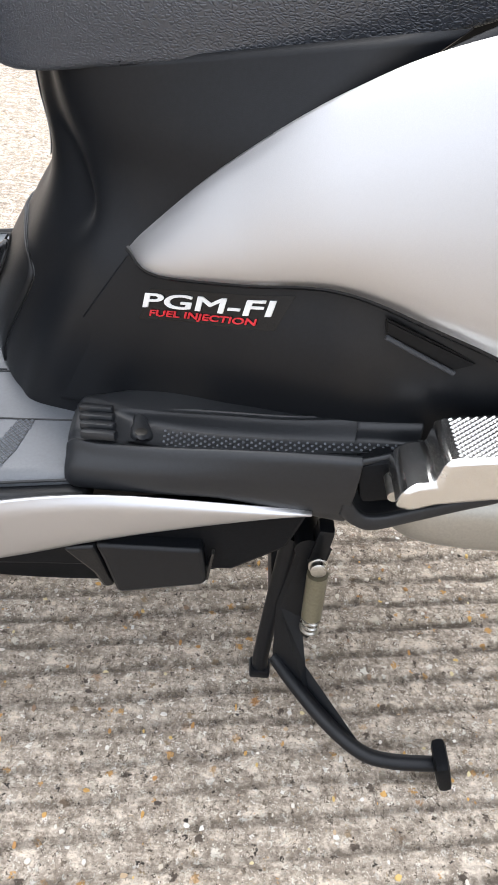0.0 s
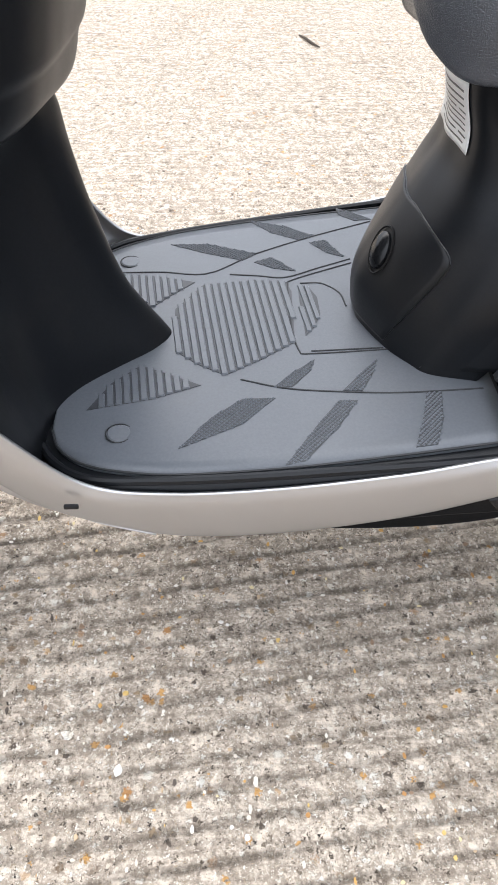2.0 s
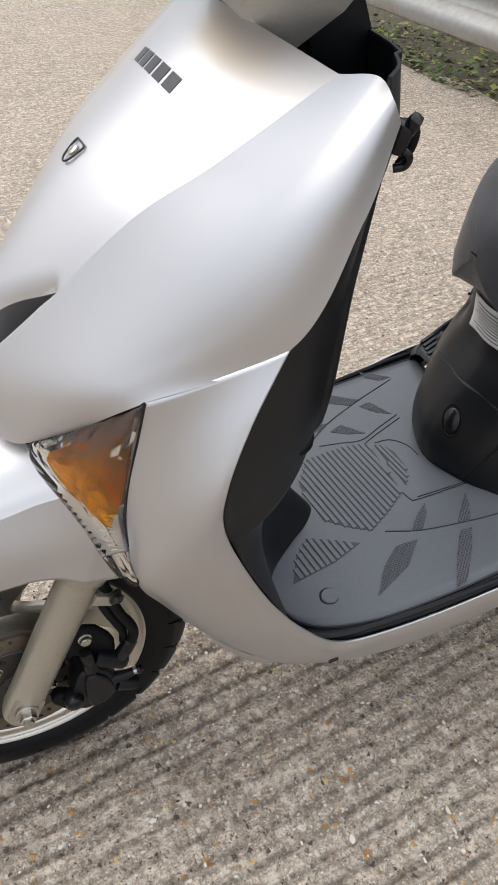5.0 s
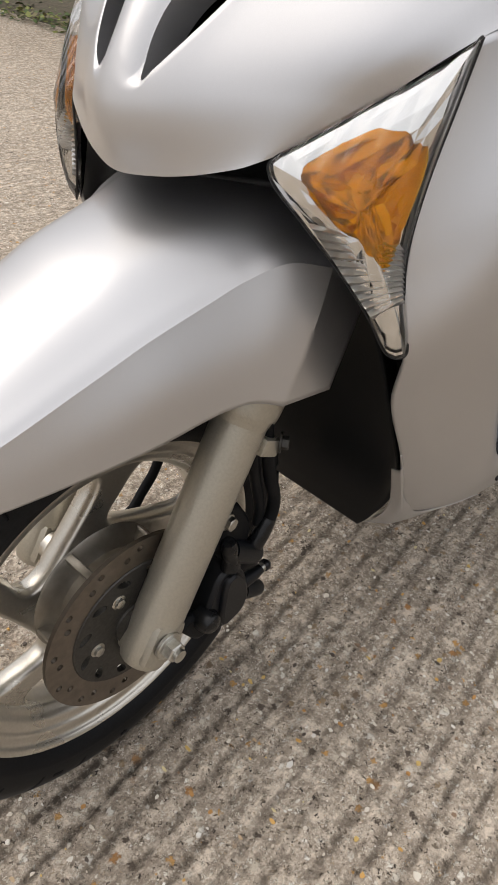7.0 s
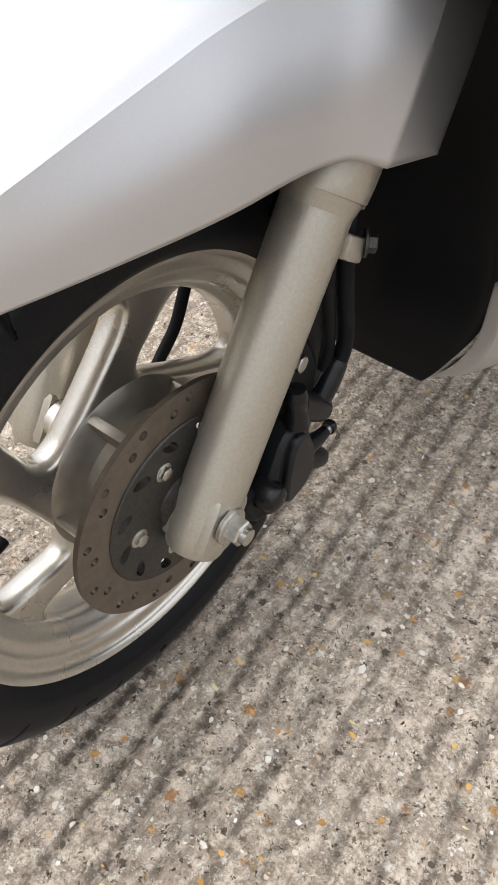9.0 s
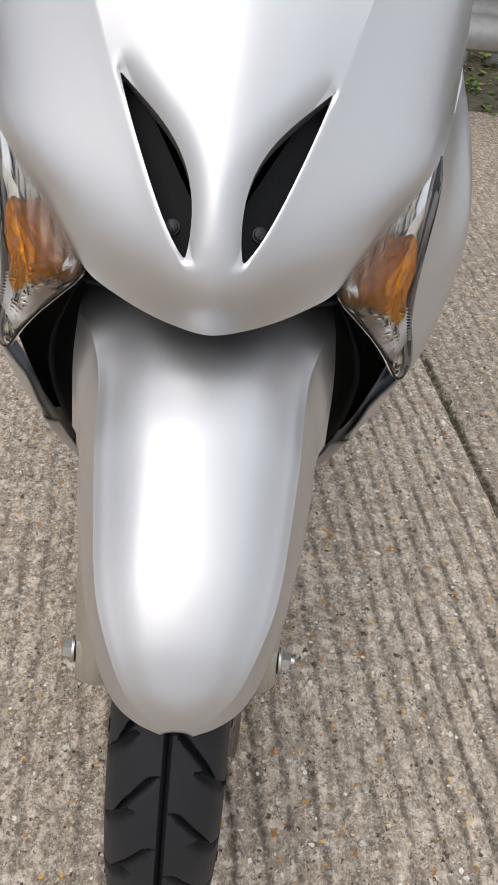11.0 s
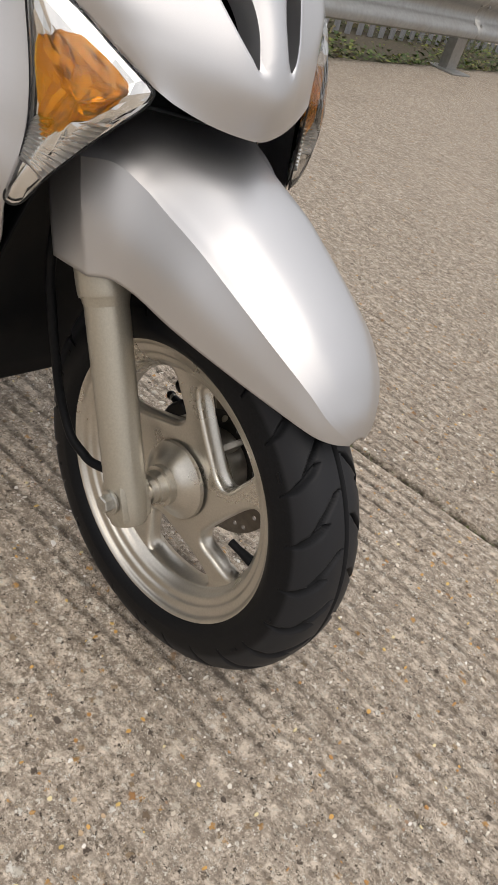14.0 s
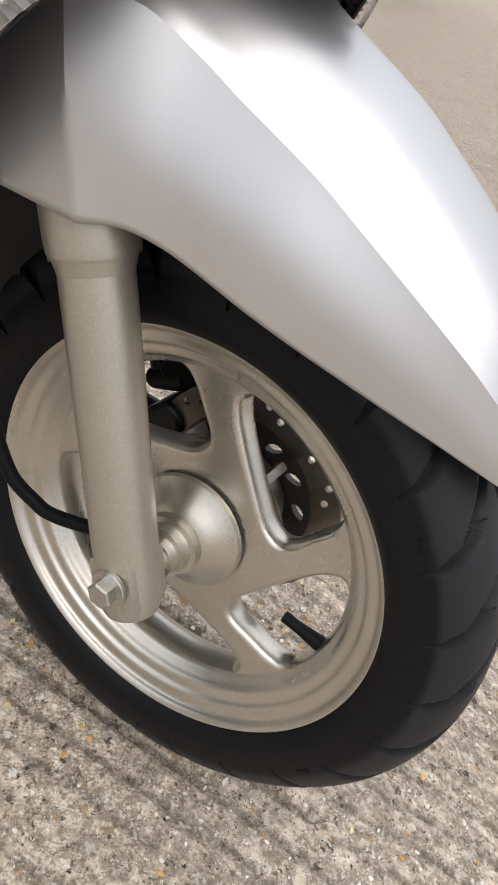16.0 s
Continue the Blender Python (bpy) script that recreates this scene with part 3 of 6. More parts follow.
def stones(count, rnd, lo, hi, area):
    """Small worn stones bedded in the concrete."""
    bm = bmesh.new()
    for _ in range(count):
        u, v = rnd.uniform(area[0], area[1]), rnd.uniform(area[2], area[3])
        r = rnd.uniform(lo, hi) * (1.6 if rnd.random() < 0.06 else 1.0)
        p = gu * u + gv * v
        z = ridge(u, v)
        a0, n = rnd.uniform(0, 6.28), rnd.randint(5, 7)
        sx = rnd.uniform(0.6, 1.3)
        ring = [(math.cos(a0 + k * 6.2832 / n) * sx * rnd.uniform(0.6, 1.3), math.sin(a0 + k * 6.2832 / n) / sx * rnd.uniform(0.75, 1.15)) for k in range(n)]
        lowr = [bm.verts.new((p.x + x * r, p.y + y * r, z - 0.001)) for x, y in ring]
        tilt = (rnd.uniform(-.25, .25), rnd.uniform(-.25, .25))
        top = [bm.verts.new((p.x + x * r * 0.86, p.y + y * r * 0.86, z + 0.0006 + r * (0.10 + tilt[0] * x + tilt[1] * y))) for x, y in ring]
        for k in range(n):
            bm.faces.new((lowr[k], lowr[(k + 1) % n], top[(k + 1) % n], top[k]))
        bm.faces.new(top)
    return bm


rnd = random.Random(5)
pebble_bm = stones(3600, rnd, 0.0010, 0.0036, (-0.75, 1.35, -0.95, 0.75))
pebble_field = part("aggregate_stone", pebble_bm, PEBBLES, None, smooth=False)
tagged(pebble_field, "small brown, white and yellow stones bedded in the concrete", "stones", kind="stuff")

moss_bm = bmesh.new()
for _ in range(1500):
    u = rnd.uniform(-1.0, 2.2)
    if noise.noise((u * 3, 0, 1)) < -0.15 and rnd.random() < 0.8:
        continue
    v = JOINT + rnd.gauss(0, 0.0035)
    p = gu * u + gv * v
    z = ridge(u, v)
    for k in range(3):
        a = rnd.uniform(0, 6.28)
        s = rnd.uniform(0.002, 0.005)
        d = Vector((math.cos(a), math.sin(a), 0))
        e = Vector((-d.y, d.x, 0)) * s * 0.5
        q = Vector((p.x, p.y, z))
        moss_bm.faces.new([moss_bm.verts.new(q - e), moss_bm.verts.new(q + e), moss_bm.verts.new(q + d * s + Vector((0, 0, s * rnd.uniform(0.3, 1))))])
tagged(part("joint_moss", moss_bm, MOSS, None, smooth=False), "dark green moss and dirt in the slab joint", "moss", kind="stuff")

# ---------------------------------------------------------------- scooter
scooter = tagged(new("scooter"), "silver and black motor scooter parked on its centre stand", "scooter")

# front cowl: lines from the nose up to the dash, centre to outer edge
cowl_A = [(.037, 0, .600), (.030, 0, .645), (.064, 0, .712), (.143, 0, .805), (.209, 0, .862), (.283, 0, .925)]
cowl_C = [(.052, -.054, .609), (.056, -.055, .655), (.092, -.064, .712), (.175, -.099, .805), (.239, -.124, .852), (.316, -.143, .906)]
cowl_D = [(.064, -.080, .618), (.082, -.096, .660), (.122, -.122, .708), (.211, -.158, .784), (.273, -.163, .843), (.338, -.156, .906)]
cowl_E = [(.078, -.098, .628), (.116, -.131, .658), (.162, -.1695, .699), (.2665, -.1965, .738), (.319, -.190, .824), (.347, -.176, .882)]
cowl_DE = [tuple((a + b) / 2 + k * q for a, b, k in zip(d, e, (-.26, -.93, .25))) for d, e, q in zip(cowl_D, cowl_E, (.002, .003, .004, .008, .010, .010))]
cowl_B = [(a[0] * .66 + c[0] * .34, c[1] * .5, a[2] * .66 + c[2] * .34) for a, c in zip(cowl_A, cowl_C)]
left = [cowl_E, cowl_DE, cowl_D, cowl_C, cowl_B]
right = [[mirrored(p) for p in ln] for ln in reversed(left)]
smooth_grid = loft(left + [cowl_A] + right, 321, 201)
creased = loft(left[:4], 97, 201)[:-1] + loft([left[3], left[4], cowl_A, right[0], right[1]], 129, 201) + loft(right[1:], 97, 201)[1:]
cowl_grid = []
for a_row, b_row in zip(smooth_grid, creased):
    cowl_grid.append([a + (b - a) * min(1.0, max(0.0, (j / 200 - 0.30) / 0.2)) for j, (a, b) in enumerate(zip(a_row, b_row))])

VENT_TOP, VENT_LOW = Vector((.1225, -.0725, .7485)), Vector((.042, -.0195, .657))
VENT_AXIS = (VENT_LOW - VENT_TOP).normalized()
VENT_SIDE = VENT_AXIS.cross(Vector((-0.75, -0.15, 0.62))).normalized()      # towards the centre line
VENT_IN = Vector((0.80, 0, -0.60))


def vent_gap(p):
    """Distance from a place on the cowl to the edge of the nearer air slot (below zero: inside it), and which edge."""
    q = Vector((p[0], -abs(p[1]), p[2]))
    length = (VENT_LOW - VENT_TOP).length
    s = (q - VENT_TOP).dot(VENT_AXIS) / length
    lat = (q - VENT_TOP).dot(VENT_SIDE)
    k = min(1.0, max(0.0, s))
    half = 0.0135 * (math.sin(math.pi * k ** 1.25) ** 0.75 if 0 < k < 1 else 0.0)
    bow = 0.0085 * math.sin(math.pi * k ** 1.15)
    over = max(0.0, -s, s - 1) * length
    g = abs(lat - bow) - half
    return (math.hypot(max(0.0, g), over) if over else g), lat - bow, over


def cowl_mesh():
    bm = sheet(cowl_grid)
    bmesh.ops.recalc_face_normals(bm, faces=bm.faces)
    bm.normal_update()
    near = [e for e in bm.edges if all(abs(vent_gap(v.co)[0]) < 0.007 for v in e.verts)]
    bmesh.ops.subdivide_edges(bm, edges=near, cuts=1, use_grid_fill=True)
    bm.normal_update()
    gap = {}
    for v in bm.verts:
        g, edge, over = vent_gap(v.co)
        if abs(g) < 0.0011 and not over:         # the grid's nearest points lie on the slot's edge
            way = VENT_SIDE.copy()
            if v.co.y > 0:
                way.y = -way.y
            for _ in range(3):
                v.co -= way * math.copysign(1, edge) * g
                g, edge, over = vent_gap(v.co)
            g = 0.0 if abs(g) < 0.0009 else g
        gap[v] = (g, edge, over)
    for v, (g, edge, over) in gap.items():
        w = min(1.0, max(0.0, 0.5 + edge / 0.010))
        reach, deep = 0.004 + 0.016 * w, (0.0009 + 0.0046 * w) * max(0.0, 1 - over / 0.012)
        d = deep * max(0.0, 1 - max(g, 0) / reach) ** 2.2
        if d:
            v.co += VENT_IN * d
    dead = [f for f in bm.faces if all(gap[v][0] <= 0.0 for v in f.verts)]
    bmesh.ops.delete(bm, geom=dead, context="FACES")
    rim = [e for e in bm.edges if e.is_boundary and all(abs(vent_gap(v.co)[0]) < 0.012 and v.co.z < .775 and v.co.z > .64 and abs(v.co.y) < .085 for v in e.verts)]
    for depth in (0.0015, 0.022):
        out = bmesh.ops.extrude_edge_only(bm, edges=rim)["geom"]
        for v in [q for q in out if isinstance(q, bmesh.types.BMVert)]:
            v.co += VENT_IN * depth
        rim = [q for q in out if isinstance(q, bmesh.types.BMEdge)]
        rim = [e for e in rim if e.is_boundary]
    return bm


front_cowl = part("front_cowl", cowl_mesh(), SILVER, scooter, "silver painted front cowl with two slanting air slots", sharp=13)
for s in (1, -1):
    bm = bmesh.new()
    a, b = VENT_TOP.copy(), VENT_LOW.copy()
    off = VENT_IN * 0.0195
    wide = VENT_SIDE * 0.022
    quad = [a + off - wide * .4, a + off + wide * .4, b + off + wide, b + off - wide]
    quad = [Vector((p.x, p.y * s, p.z)) for p in quad]
    prism(quad, (0, 0, 0), (0.012, 0, -0.009), bm)
    ins = part("vent_insert", bm, BLACK_RAW, front_cowl, "black plastic insert behind the air slot", smooth=False)
    at = VENT_TOP.lerp(VENT_LOW, 0.80) + off * 0.97 - VENT_SIDE * .001
    part("screw", bolt((at.x, at.y * s, at.z), (-.75, -.1 * s, .62), 0.0045, 0.004, 1.3, False), BLACK_GLOSS, front_cowl)

# badge screw in its shield-shaped recess
bm = spin([(0.0, 0.0001), (0.0, 0.0048), (0.0016, 0.0050), (0.0026, 0.0036), (0.0026, 0.0001)], 24, "z", closed=False)
block((0.0050, 0.0012, 0.0008), (0, 0, 0.0027), None, bm)
block((0.0012, 0.0050, 0.0008), (0, 0, 0.0027), None, bm)
badge_m = look((.165, 0, .826), (.165 + .60, 0, .826 - .79))
bm.transform(badge_m @ pose(0, 0, 0.0005))
part("badge_screw", bm, ZINC, front_cowl, "bright crosshead screw")
shield = [(-.0098, .0085), (.0098, .0085), (.0098, .002), (.006, -.008), (0, -.0115), (-.006, -.008), (-.0098, .002)]
ring = spline([(x, y, 0.0012) for x, y in shield + shield[:1]], 40)
bm = tube(ring, 0.0009, 60, 8)
bm.transform(badge_m)
part("badge_recess", bm, DARK_STEEL, front_cowl)

# maker's mark as plain blocks
for i in range(5):
    y = 0.0375 - 0.0187 * i
    grid = [[(.235 + .0052 * (b - 1), y - .0072 + .0144 * a / 3, .881 + .0046 * (b - 1)) for b in range(3)] for a in range(4)]
    ob = part("badge_block", sheet(grid), INK, front_cowl, "dark grey badge block" if i == 0 else "", smooth=False)
    drape(ob, front_cowl, (.66, 0, -.75), .0005)
    s = ob.modifiers.new("thickness", "SOLIDIFY")
    s.thickness = .0006


# turn signals
SIG = [(.162, -.1695, .699), (.121, -.134, .664), (.083, -.101, .632), (.076, -.098, .617), (.090, -.118, .590), (.105, -.139, .563),
       (.118, -.158, .535), (.127, -.173, .510), (.135, -.182, .509), (.137, -.181, .520), (.135, -.172, .550), (.136, -.167, .580),
       (.144, -.166, .622), (.155, -.168, .668)]
SIG_MID = Vector((.112, -.140, .602))
SIG_N = Vector((-.70, -.69, .156))
AMB = [(.088, -.110, .615), (.092, -.112, .626), (.123, -.138, .651), (.138, -.152, .652), (.144, -.160, .641), (.142, -.163, .623),
       (.134, -.161, .590), (.130, -.162, .560), (.120, -.153, .565), (.112, -.142, .580), (.093, -.118, .602)]

AMB_MID = Vector((.118, -.141, .612))


def dome(outline, mid, n, rise, side, base=0.0, rings=9, fine=3):
    """A domed skin over an outline: rings that shrink to the middle."""
    pts = spline(list(outline) + [outline[0]], len(outline) * fine + 1)[:-1]
    bm = bmesh.new()
    rows = []
    for k in range(rings):
        q = 1 - k / rings
        rows.append([bm.verts.new(side(tuple(Vector(mid) + (Vector(p) - Vector(mid)) * q + Vector(n) * (base + rise * (1 - q * q) ** 0.7)))) for p in pts])
    tip = bm.verts.new(side(tuple(Vector(mid) + Vector(n) * (base + rise))))
    m = len(pts)
    for a, b in zip(rows[:-1], rows[1:]):
        for j in range(m):
            bm.faces.new((a[j], a[(j + 1) % m], b[(j + 1) % m], b[j]))
    for j in range(m):
        bm.faces.new((rows[-1][j], rows[-1][(j + 1) % m], tip))
    return bm


def faceted(outline, mid, n, rise, side, base, rings, jitter, seed):
    """A bowl or dome of small flat pressed facets."""
    r = random.Random(seed)
    pts = [Vector(p) for p in spline(list(outline) + [outline[0]], 2 * len(outline) + 1)[:-1]]
    mid, n = Vector(mid), Vector(n)
    bm = bmesh.new()
    rows = []
    for k in range(rings):
        q = 1 - k / rings
        rows.append([bm.verts.new(side(tuple(mid + (p - mid) * q + n * (base + rise * (1 - q * q) ** .7 + (r.uniform(-jitter, jitter) if k else 0))))) for p in pts])
    m = len(pts)
    for a, b in zip(rows[:-1], rows[1:]):
        for j in range(m):
            bm.faces.new((a[j], a[(j + 1) % m], b[(j + 1) % m], b[j]))
    tip = bm.verts.new(side(tuple(mid + n * (base + rise))))
    for j in range(m):
        bm.faces.new((rows[-1][j], rows[-1][(j + 1) % m], tip))
    return bm


def turn_signal(side):
    unit = tagged(new("turn_signal"), "clear front turn signal with an amber inner cover")
    unit.parent = scooter
    part("reflector", faceted(SIG, SIG_MID, SIG_N, 0.009, side, -0.004, 6, .0013, 3), REFLECT, unit, "bright reflector", smooth=False)
    # pressed prisms across the lower tip
    bm = bmesh.new()
    for k in range(11):
        f = k / 10
        a = Vector(SIG[4]).lerp(Vector(SIG[6]), f) + SIG_N * .001
        b = Vector(SIG[11]).lerp(Vector(SIG[10]), f) + SIG_N * .001
        a, b = a.lerp(b, .06), b.lerp(a, .06)
        down = (Vector(SIG[6]) - Vector(SIG[4])) / 10
        lo = [a - down * .48, b - down * .48, b + down * .48, a + down * .48]
        top = [a.lerp(b, .0) + SIG_N * .004, b + SIG_N * .004]
        v = [bm.verts.new(side(tuple(p))) for p in lo + top]
        for ids in ((0, 1, 5, 4), (3, 2, 5, 4), (0, 4, 3), (1, 5, 2)):
            bm.faces.new([v[i] for i in ids])
    part("prism_band", bm, PRISM, unit, "bright pressed prisms", smooth=False)
    part("amber_cover", faceted(AMB, AMB_MID, SIG_N, 0.013, side, 0.0015, 5, .0016, 8), AMBER, unit, "ribbed amber plastic bulb cover", smooth=False).visible_shadow = False
    lens = part("lens", dome(SIG, SIG_MID, SIG_N, 0.020, side, 0.001), LENS, unit, "clear plastic lens")
    lens.visible_shadow = False
    bm = tube([side(p) for p in SIG + SIG[:1]], 0.0011, 90, 8)
    part("gasket", bm, BLACK, unit, "black rubber edge")


both_sides(turn_signal)

# leg shields and side skirts: front or lower edge, and rear or upper edge
LS_F = [(.162, -.1695, .699), (.1425, -.1655, .622), (.1345, -.1690, .562), (.1370, -.1815, .509), (.160, -.168, .450), (.200, -.166, .380), (.250, -.154, .298),
        (.305, -.150, .240), (.400, -.172, .224), (.500, -.182, .232), (.620, -.189, .260), (.720, -.196, .302), (.860, -.198, .350)]
LS_B = [(.2665, -.1965, .738), (.232, -.211, .690), (.208, -.221, .638), (.206, -.219, .590), (.230, -.216, .518), (.262, -.209, .445), (.303, -.203, .375),
        (.352, -.197, .318), (.416, -.199, .308), (.505, -.203, .316), (.610, -.206, .334), (.715, -.204, .354), (.862, -.204, .356)]


def leg_shield(side):
    rows = []
    for f, k in ((0.0, 0.0), (0.18, 0.75), (0.5, 1.0), (0.82, 0.8), (1.0, 0.0)):
        row = []
        for i, (a, b) in enumerate(zip(LS_F, LS_B)):
            p = np.array(a) * (1 - f) + np.array(b) * f
            bulge = (0.002, 0.006, 0.009, 0.010)[i] if i < 4 else (0.013 if i < 8 else 0.007)
            row.append(side(tuple(p + np.array((-0.004 if i < 8 else 0, -1, 0)) * bulge * k)))
        rows.append(row)
    part("leg_shield", sheet(loft(rows, 33, 145)), SILVER, scooter, "silver painted leg shield running back into the side skirt", solid=0.003)
    # the skin turns in under the skirt
    low = [(.200, -.166, .380), (.250, -.154, .298), (.280, -.1515, .266), (.305, -.150, .240), (.350, -.162, .230), (.400, -.172, .224)]
    deep = [(.222, -.152, .345), (.258, -.140, .275), (.283, -.118, .222), (.302, -.094, .190), (.345, -.105, .196), (.400, -.125, .205)]
    mids = [tuple(a * .5 + b * .5 + (0, -.006, -.005)[k] for k, (a, b) in enumerate(zip(p, q))) for p, q in zip(low, deep)]
    part("skirt_return", sheet(loft([[side(p) for p in r] for r in (low, mids, deep)], 14, 40)), SILVER, scooter, solid=0.002)
    # clip slot
    bm = block((0.012, 0.003, 0.004), side((.339, -.2075, .305)), None, None, 0.001)
    part("clip_slot", bm, BLACK, scooter)


both_sides(leg_shield)

# inner leg shield: rows of (height, edge x, edge half width, crest x, crest weight)
INNER = [(.905, .346, .160, .386, 1.0), (.860, .335, .180, .383, 1.0), (.800, .298, .188, .376, 1.0), (.740, .262, .197, .370, 1.0), (.690, .233, .208, .365, 1.0),
         (.638, .208, .219, .358, 1.0), (.590, .206, .217, .354, 0.95), (.564, .214, .216, .346, 0.9), (.554, .218, .216, .330, 0.75), (.535, .224, .215, .333, 0.55), (.500, .238, .213, .338, 0.35),
         (.445, .262, .207, .350, 0.15), (.375, .288, .201, .372, 0.0), (.320, .300, .190, .408, 0.0), (.295, .303, .180, .420, 0.0)]
rows = []
for z, xe, ye, xc, w in INNER:
    row = []
    c = middle(xc)
    for i in range(17):
        q = (i - 8) / 8
        y = q * ye
        u = 1 - abs(q)
        top = 1 - (1 - u) ** 4
        low = math.exp(-(y / 0.058) ** 2)
        f = top * w + low * (1 - w)
        lip = 0.010 if abs(q) > 0.93 else 0.0
        row.append((xe + (xc - xe) * f + 0.004 - lip * 0.3, y + c * (0.3 + 0.7 * u), z))
    rows.append(row)
inner_grid = loft(rows, 130, 201)
for row in inner_grid:
    for p in row:
        c = middle(p[0])
        edge = float(np.interp(p[2], (.600, .645, .680, .720, .80, .90), (.150, .163, .158, .152, .140, .120)))
        f = min(1.0, max(0.0, (edge - abs(p[1] - c)) / .005))
        p[0] += .0055 * f * f * (3 - 2 * f) * min(1.0, max(0.0, (p[2] - .597) / .004))
inner_shield = part("inner_leg_shield", sheet(inner_grid), BLACK, scooter, "black plastic inner leg shield with a central ridge", solid=0.003)
bm = tube([(.296, -.1705, .604), (.302, -.1625, .5975), (.312, -.1545, .5955), (.320, -.1460, .5995)], [.0016, .0036, .0038, .0018], 20, 10)
part("shield_slot", bm, BLACK_RAW, inner_shield)
bm = block((0.016, 0.016, 0.022), (.3555, -.163, .868), pose(0, 0, 0, 0, 18, -42), None, 0.005)
block((0.010, 0.013, 0.020), (.361, -.166, .874), pose(0, 0, 0, 12, 30, -42), bm, 0.004)
tube([(.357, -.163, .860), (.363, -.167, .855), (.362, -.165, .848), (.355, -.162, .846)], 0.0032, 14, 10, bm)
part("bag_hook", bm, BLACK_GLOSS, inner_shield, "black folding bag hook")
bm = tube([(.374, -.138, .868), (.383, -.140, .862), (.383, -.138, .848), (.376, -.134, .836)], [.003, .0042, .004, .002], 16, 10)
part("hook_loop", bm, BLACK_RAW, inner_shield, "black hook loop")

# wheel well liner behind the front wheel
rows = []
for z, xa, ya, dip in ((.600, .150, .095, .08), (.540, .150, .130, .085), (.480, .165, .150, .075), (.400, .200, .155, .055), (.330, .238, .152, .030), (.275, .260, .138, .012), (.225, .281, .114, .003), (.200, .291, .100, .001), (.185, .297, .090, 0)):
    rows.append([(xa, -ya, z), (xa + dip * .6, -ya * .85, z), (xa + dip * .95, -ya * .4, z), (xa + dip, 0, z), (xa + dip * .95, ya * .4, z), (xa + dip * .6, ya * .85, z), (xa, ya, z)])
part("wheel_well_liner", sheet(loft(rows, 40, 40)), BLACK_RAW, scooter, "matt black splash guard behind the front wheel", solid=0.003)
# roof of the wheel well, up inside the cowl
rows = [[(.08, -.095, .612), (.06, 0, .604), (.08, .095, .612)], [(.15, -.12, .600), (.14, 0, .620), (.15, .12, .600)], [(.24, -.12, .58), (.25, 0, .60), (.24, .12, .58)]]
part("wheel_well_roof", sheet(loft(rows, 20, 24)), BLACK_RAW, scooter, solid=0.003)

# front mudguard
FEN_C = 0.0005
FEN = [  # x, top z, crease y z, side y z, edge y z
    (.150, .616, .112, .552, .118, .505, .1195, .4440),
    (.096, .602, .1125, .5465, .1165, .505, .1160, .4490),
    (.0727, .594, .0985, .5530, .1075, .502, .1080, .4565),
    (.0537, .585, .0875, .5445, .1005, .497, .1030, .4575),
    (.0336, .5745, .0825, .5345, .0965, .492, .0995, .4555),
    (.000, .5590, .0785, .5215, .0915, .486, .0950, .4500),
    (-.030, .5460, .0750, .5100, .0860, .4775, .0890, .4455),
    (-.060, .5315, .0710, .4980, .0795, .469, .0820, .4415),
    (-.090, .5150, .0665, .4855, .0725, .460, .0745, .4375),
    (-.115, .4980, .0605, .4735, .0650, .452, .0665, .4335),
    (-.140, .4755, .0495, .4570, .0543, .4405, .0555, .4275),
    (-.157, .4540, .0380, .4405, .0420, .4295, .0435, .4215),
    (-.1675, .4370, .0235, .4275, .0265, .4208, .0280, .4170),
    (-.1735, .4190, .0085, .4165, .0100, .4150, .0110, .4140)]
rows = []
for x, zt, yc, zc, ys, zs, ye, ze in FEN:
    half = [(yc * .5, zt - .18 * (zt - zc)), (yc * .86, zc + (zt - zc) * .28), (yc, zc), (ys, zs), (ye, ze)]
    lean = max(0.0, min(1.0, x / .096)) * .42
    row = [(x + lean * (z - .449), FEN_C - y, z) for y, z in reversed(half)] + [(x + lean * (zt - .449), FEN_C, zt)] + [(x + lean * (z - .449), FEN_C + y, z) for y, z in half]
    rows.append(row)


def guard(part_rows, nu):
    """Side, top and side lofted apart, so that the creases between them stay crisp."""
    strips = [loft([r[a:b] for r in part_rows], nu, n) for a, b, n in ((0, 3, 26), (2, 9, 60), (8, 11, 26))]
    return [x[:-1] + y + z[1:] for x, y, z in zip(*strips)]


fender = part("front_mudguard", sheet(guard(rows[:2], 14)[:-1] + guard(rows[1:], 120)), SILVER, scooter, "silver painted front mudguard with creased sides", solid=0.0028, sharp=17)

# fork legs
for s in (-1, 1):
    y = 0.006 + s * 0.081
    leg = part("fork_leg", tube([(-.003, y, .212), (.000, y, .218), (.091, y, .404), (.096, y, .414), (.101, y, .424), (.106, y, .434), (.158, y, .535)],
                                [.012, .0225, .0228, .0228, .0256, .0280, .0280], 61, 28), FORK, scooter, "grey painted fork lower leg")
    part("axle_lug", block((.036, .041, .044), (.004, y, .227), pose(0, 0, 0, 0, 27, 0), None, .007), FORK, leg)
    part("axle_nut", bolt((.004, y + s * .0215, .231), (0, s, 0), .0098, .013, 1.4), ZINC, leg, "zinc plated axle nut")
    if s < 0:
        part("axle_end", spin([(-.008, .0001), (-.008, .0062), (-.0012, .0062), (0, .005), (0, .0001)], 16, "y", (.004, y - .0305, .231), closed=False), ZINC, leg)

# front wheel
WC = Vector((0.001, 0.006, 0.231))
wheel = new("front_wheel")
wheel.parent = scooter
wheel.location = WC
tagged(wheel, "cast alloy front wheel with a worn road tyre")


